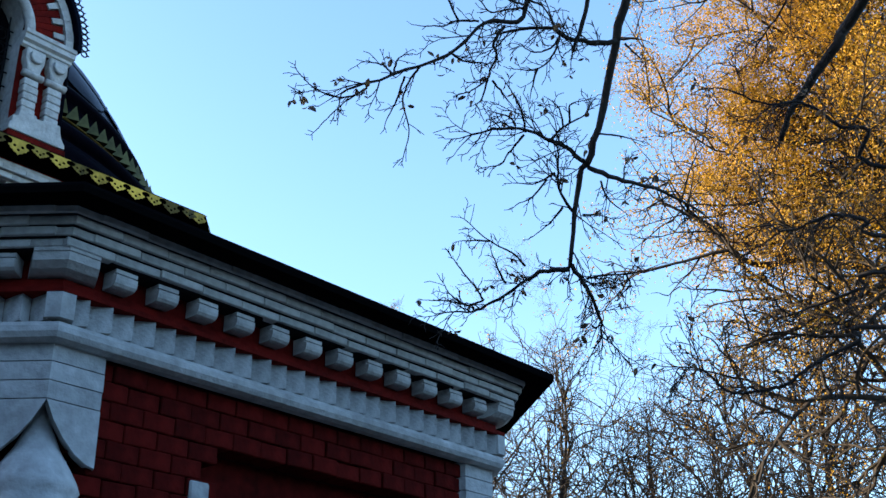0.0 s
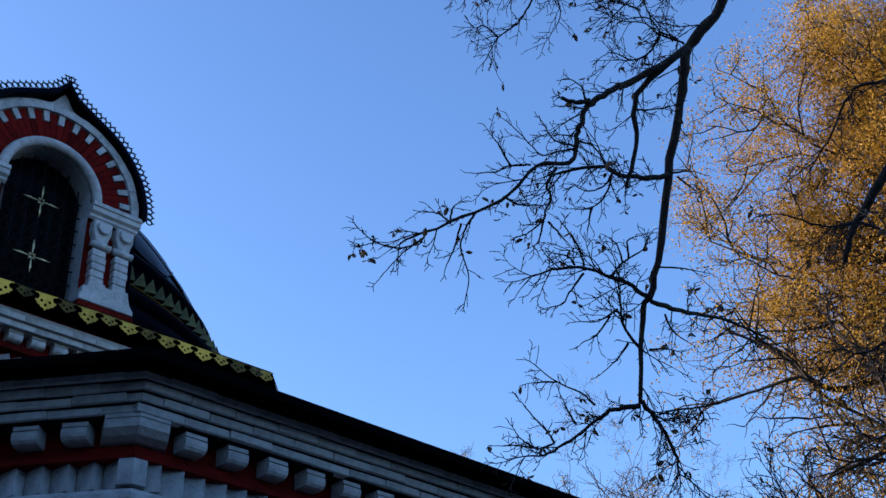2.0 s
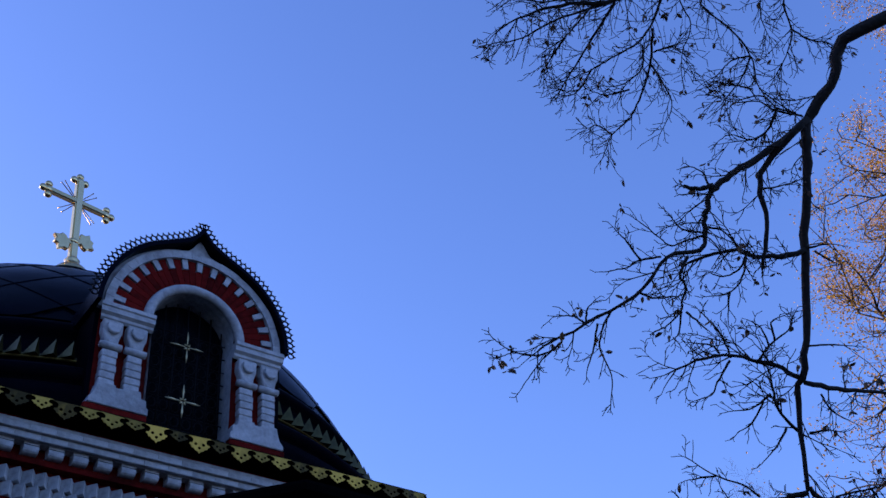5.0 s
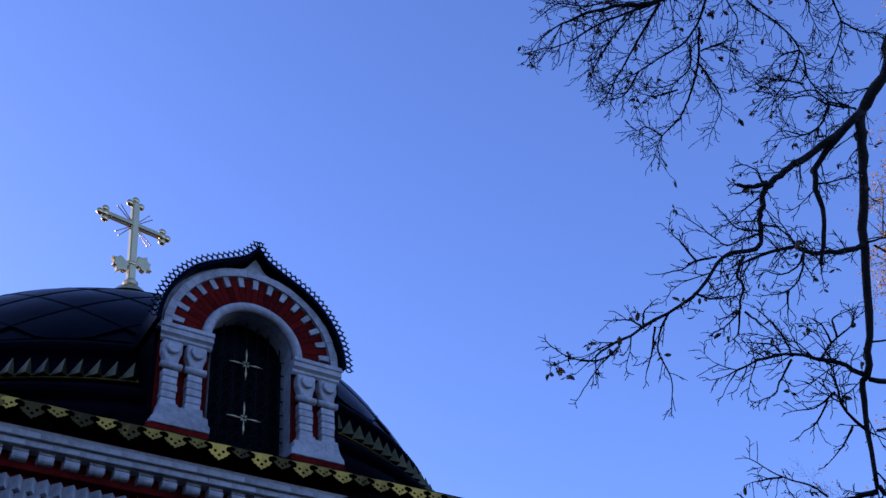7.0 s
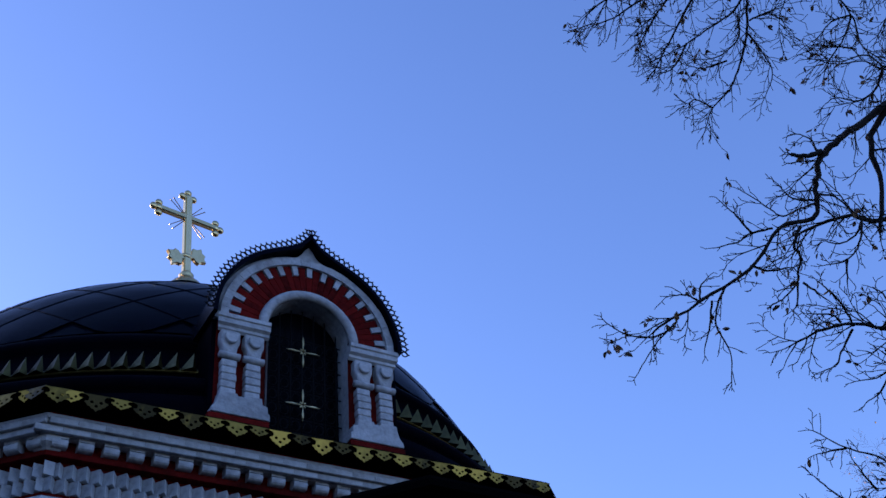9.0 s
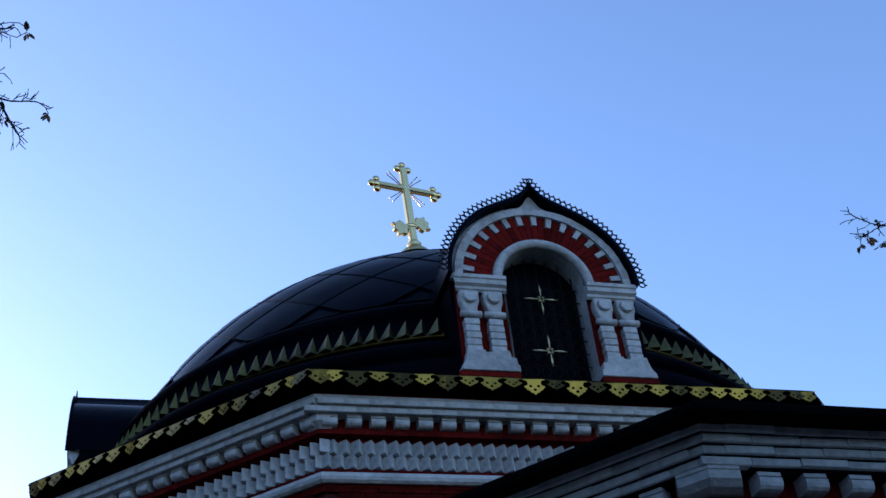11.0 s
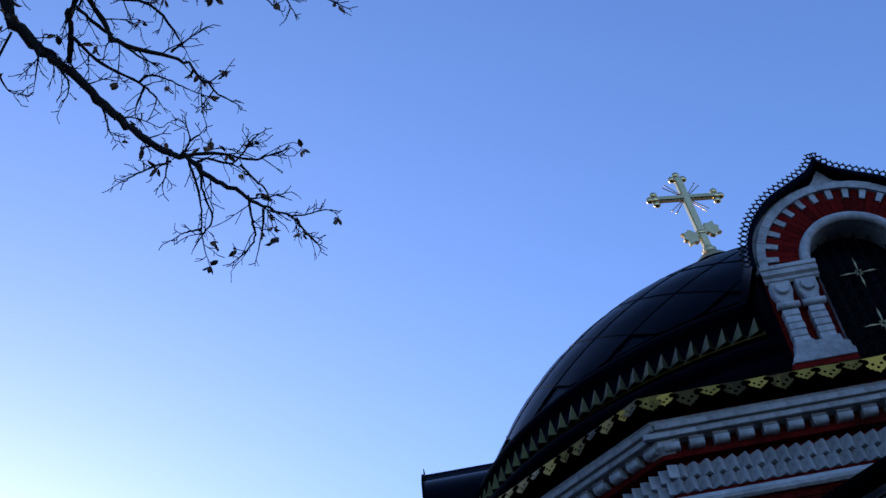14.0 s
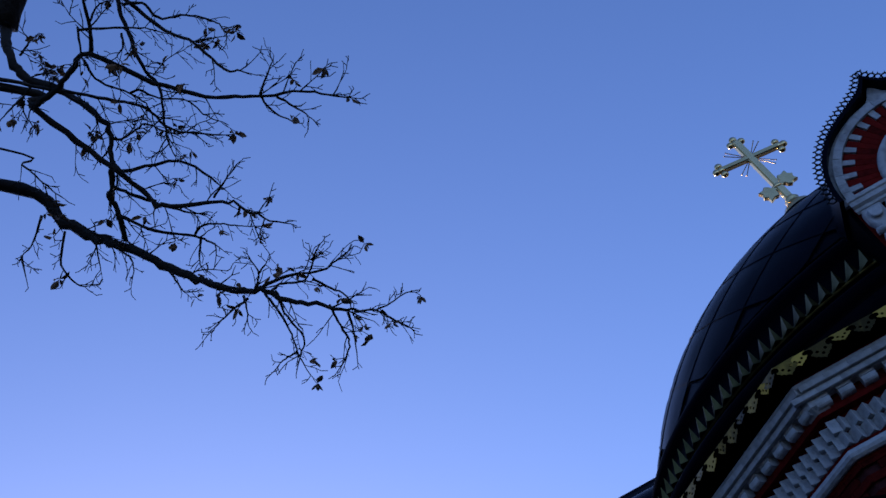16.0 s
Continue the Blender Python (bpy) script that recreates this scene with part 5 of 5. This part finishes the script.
left_limbs.append(([(-4.53, -10.73, 5.77), (-4.45, -10.79, 5.79), (-4.41, -10.78, 5.87)], 0.006, 0.0022, 0.6, 0.10, 1))
left_limbs.append(([(-5.20, -10.77, 5.98), (-5.18, -10.73, 6.01), (-5.09, -10.77, 5.95), (-5.04, -10.77, 5.96), (-5.00, -10.67, 5.98), (-4.97, -10.62, 6.00), (-4.88, -10.61, 5.94), (-4.83, -10.56, 5.90)], 0.006, 0.0022, 0.6, 0.10, 1))
left_limbs.append(([(-4.93, -10.50, 5.61), (-4.86, -10.53, 5.63), (-4.77, -10.57, 5.64)], 0.006, 0.0022, 0.6, 0.10, 1))
left_limbs.append(([(-5.10, -10.39, 5.59), (-5.05, -10.42, 5.59), (-4.99, -10.38, 5.60), (-4.93, -10.33, 5.59), (-4.87, -10.31, 5.55)], 0.006, 0.0022, 0.6, 0.10, 1))
left_limbs.append(([(-5.08, -10.38, 5.56), (-5.11, -10.36, 5.50), (-5.13, -10.33, 5.46)], 0.006, 0.0022, 0.6, 0.10, 1))
left_limbs.append(([(-4.95, -10.27, 5.22), (-4.90, -10.31, 5.26), (-4.90, -10.37, 5.30)], 0.006, 0.0022, 0.6, 0.10, 1))
left_limbs.append(([(-4.90, -10.31, 5.26), (-4.84, -10.35, 5.25)], 0.006, 0.0022, 0.6, 0.10, 1))
left_limbs.append(([(-4.89, -10.25, 5.19), (-4.84, -10.22, 5.23), (-4.75, -10.20, 5.20), (-4.68, -10.23, 5.25), (-4.64, -10.28, 5.24), (-4.60, -10.24, 5.32)], 0.006, 0.0022, 0.6, 0.10, 1))
left_limbs.append(([(-4.71, -10.22, 5.16), (-4.68, -10.15, 5.15), (-4.62, -10.15, 5.05), (-4.63, -10.09, 5.02)], 0.006, 0.0022, 0.6, 0.10, 1))
left_limbs.append(([(-4.92, -10.25, 5.20), (-4.91, -10.16, 5.15), (-4.91, -10.09, 5.07), (-4.93, -10.02, 5.03), (-4.92, -9.98, 4.91)], 0.006, 0.0022, 0.6, 0.10, 1))
left_limbs.append(([(-4.93, -10.02, 5.03), (-4.98, -10.00, 5.05), (-5.02, -10.02, 5.02)], 0.006, 0.0022, 0.6, 0.10, 1))
left_limbs.append(([(-4.99, -10.26, 5.21), (-5.05, -10.28, 5.18), (-5.15, -10.26, 5.17), (-5.20, -10.23, 5.17)], 0.006, 0.0022, 0.6, 0.10, 1))
left_limbs.append(([(-4.65, -10.09, 5.02), (-4.67, -10.02, 4.98), (-4.71, -9.97, 4.87)], 0.006, 0.0022, 0.6, 0.10, 1))
left_limbs.append(([(-4.52, -10.08, 4.94), (-4.49, -10.02, 4.90), (-4.45, -10.03, 4.83)], 0.006, 0.0022, 0.6, 0.10, 1))
left_limbs.append(([(-5.00, -10.28, 5.22), (-5.01, -10.26, 5.17), (-5.05, -10.18, 5.15)], 0.006, 0.0022, 0.6, 0.10, 1))
left_limbs.append(([(-5.24, -10.43, 5.44), (-5.23, -10.38, 5.39), (-5.22, -10.35, 5.34)], 0.006, 0.0022, 0.6, 0.10, 1))
left_limbs.append(([(-5.46, -10.59, 5.68), (-5.47, -10.57, 5.61), (-5.52, -10.47, 5.61)], 0.006, 0.0022, 0.6, 0.10, 1))
left_limbs.append(([(-5.40, -10.53, 5.62), (-5.38, -10.45, 5.59), (-5.39, -10.44, 5.51)], 0.006, 0.0022, 0.6, 0.10, 1))
left_limbs.append(([(-5.56, -10.65, 5.74), (-5.64, -10.58, 5.64), (-5.63, -10.49, 5.58), (-5.60, -10.45, 5.58)], 0.006, 0.0022, 0.6, 0.10, 1))
left_limbs.append(([(-5.62, -10.72, 5.83), (-5.72, -10.65, 5.78), (-5.76, -10.68, 5.70)], 0.006, 0.0022, 0.6, 0.10, 1))
left_limbs.append(([(-5.76, -10.68, 5.70), (-5.78, -10.64, 5.60)], 0.006, 0.0022, 0.6, 0.10, 1))
left_limbs.append(([(-5.03, -11.24, 6.08), (-4.90, -11.19, 6.04), (-4.81, -11.09, 6.09), (-4.75, -11.04, 6.06)], 0.006, 0.0022, 0.6, 0.10, 1))
left_limbs.append(([(-4.87, -11.12, 6.31), (-4.79, -11.09, 6.29), (-4.77, -11.00, 6.27), (-4.66, -10.95, 6.26), (-4.59, -10.88, 6.25), (-4.56, -10.83, 6.24), (-4.55, -10.82, 6.15)], 0.007, 0.0025, 0.6, 0.10, 1))
left_limbs.append(([(-4.90, -10.90, 6.05), (-4.80, -10.94, 6.04), (-4.74, -10.89, 6.12)], 0.003, 0.002, 0.6, 0.10, 1))
left_limbs.append(([(-5.36, -11.09, 6.16), (-5.42, -11.08, 6.13), (-5.46, -11.02, 6.12), (-5.44, -10.99, 6.02)], 0.006, 0.0022, 0.6, 0.10, 1))
left_limbs.append(([(-5.42, -11.08, 6.13), (-5.48, -11.08, 6.10), (-5.56, -11.06, 6.09)], 0.006, 0.0022, 0.6, 0.10, 1))
left_limbs.append(([(-5.40, -11.10, 6.42), (-5.33, -11.13, 6.43), (-5.34, -11.15, 6.51)], 0.006, 0.0022, 0.6, 0.10, 1))
left_limbs.append(([(-4.98, -11.24, 6.09), (-4.92, -11.25, 6.16), (-4.86, -11.28, 6.09)], 0.006, 0.0022, 0.6, 0.10, 1))
left_limbs.append(([(-4.89, -11.15, 6.04), (-4.91, -11.13, 5.97), (-4.97, -11.09, 6.00)], 0.006, 0.0022, 0.6, 0.10, 1))
overhanging_tree("tree", (-7.23, -12.69, 0), [(-7.2, -12.7, -0.1), (-7.28, -12.64, 2.5), (-7.13, -12.54, 5.0), (-6.93, -12.49, 7.2), (-7.03, -12.59, 9.5)],
                 left_limbs, "bare overhanging tree with hanging seed clusters", 23, 0.038, 0.05, 5)


def far_tree(at, height, crown, seed, label, leaf=0.0, leaf_per=3, leaf_size=0.09, lean=(0, 0), start=0.25, boughs=26, levels=3, rise=(0.35, 1.0), thick=1.0, bare=0.0, limbs=()):
    """A whole tree: a tapered trunk, boughs that fork three times, and leaves at the ends."""
    rng = random.Random(seed)
    t = thing("tree", at, label, "tree", "trees behind the church")
    b = Vector(at)
    line = smooth_line([b + Vector((lean[0] * k / 5 + rng.gauss(0, 0.05 * k), lean[1] * k / 5 + rng.gauss(0, 0.05 * k), height * 0.86 * k / 5 - 0.1)) for k in range(6)], 4)
    tb, r0 = Tubes(), height * (0.016 if levels > 2 else 0.0095)
    tb.add(line, [r0 * (1 - 0.97 * k / (len(line) - 1)) for k in range(len(line))], 8)
    part("trunk", tb.mesh("trunk", FAR_BARK), t)
    fine, places = Tubes(), []
    for k in range(boughs):
        h = start + (0.98 - start) * (k + rng.random()) / boughs
        p = line[min(int(h * (len(line) - 1)), len(line) - 1)]
        a = k * 2.4 + rng.uniform(-0.4, 0.4)
        hh = (h - start) / (1 - start)
        reach = crown * (math.sqrt(max(0.20, 1 - hh ** 2.7)) * min(1.0, 0.9 + hh) if limbs else math.sin(math.pi * min(0.95, 0.25 + 0.72 * (h - start) / (1 - start)))) * rng.uniform(0.7, 1.1)
        twigs(fine, places, p, Vector((math.cos(a), math.sin(a), rng.uniform(*rise))), reach, r0 * (0.42 - 0.3 * h) * thick, levels, rng, 0.0, 3, leaf)
    twigs(fine, places, line[-1], Vector((0, 0, 1)), height * 0.14, r0 * 0.05, 3, rng, 0.0, 4, leaf)
    for pts in limbs:
        tb, ln = Tubes(), smooth_line([b + Vector(q) for q in pts], 5)
        tb.add(ln, [0.085 - 0.065 * k / (len(ln) - 1) for k in range(len(ln))], 7)
        part("limb", tb.mesh("limb", FAR_BARK), t)
        for k in range(4, len(ln)):
            axis = (ln[k] - ln[k - 1]).normalized()
            sd = axis.orthogonal().normalized()
            sd.rotate(Matrix.Rotation(rng.uniform(0, 6.28), 3, axis))
            twigs(fine, places, ln[k], axis * 0.8 + sd * 0.7, rng.uniform(0.7, 1.6), 0.014, 1, rng, 0.0, 3, leaf)
    places = [q for q in places if q[0].z > b.z + bare or rng.random() < 0.08 + 0.6 * max(0.0, (q[0].z - b.z - bare + 3.5) / 3.5)]
    places = [q for q in places if rng.random() > 0.4 * (math.hypot(q[0].x - b.x, q[0].y - b.y) / (crown * 1.25)) ** 2]
    part("branching", fine.mesh("branching", FAR_BARK), t, "forked boughs and twigs", kind="stuff")
    if places and leaf:
        v, f = leaf_cluster(places, leaf_size, rng, leaf_per, 0.16)
        part("crown", mesh_of("crown", v, f, ORANGE_LEAF), t, "thin orange autumn foliage", kind="stuff")
    return t


orange_limbs = [
    [(-0.0, 0.1, 9.7), (-0.8, 1.1, 10.0), (-1.5, 1.9, 9.9), (-2.1, 2.4, 10.6), (-2.8, 3.0, 11.1)],
    [(-0.0, 0.1, 10.6), (-0.3, 0.3, 12.0), (-0.9, 1.0, 12.5), (-1.5, 1.9, 12.9)],
    [(0.0, -0.2, 11.3), (-0.4, -0.2, 13.2), (-0.8, -0.1, 14.7), (-1.3, -0.2, 16.3)],
    [(-0.0, 0.1, 9.5), (-0.8, 0.8, 9.0), (-1.5, 1.4, 8.5), (-2.3, 1.9, 8.1)],
    [(-0.0, 0.0, 10.8), (-0.5, 0.7, 10.7), (-1.0, 1.4, 10.4), (-1.5, 2.0, 10.2)],
    [(0.0, -0.1, 11.7), (-0.1, 0.8, 14.8), (-0.3, 1.7, 15.9)],
]
far_tree((15.23, -7.58, 0), 20.5, 4.45, 3, "tall tree with thin orange autumn leaves lit by low sun", 1.0, 32, 0.050, start=0.39, boughs=50, rise=(0.1, 0.9), thick=0.85, bare=11.2, limbs=orange_limbs)
far_tree((21.0, -9.0, 0), 20, 5.0, 31, "tall tree with thin orange autumn leaves behind another", 1.0, 7, 0.070, start=0.42, boughs=14)
rng_far = random.Random(77)
for k in range(17):
    yaw, dist = radians(-45.5 - 2.1 * k + rng_far.uniform(-0.6, 0.6)), rng_far.uniform(24, 34)
    far_tree((-3.9 - dist * math.sin(yaw), -13.5 + dist * math.cos(yaw), 0), dist * rng_far.uniform(0.41, 0.53), 4.2, 60 + k, "slender bare tree with upright twigs and a few yellow leaves", 0.22, 2, 0.06,
             start=0.12, boughs=30, levels=2, rise=(1.3, 3.2), thick=1.25)
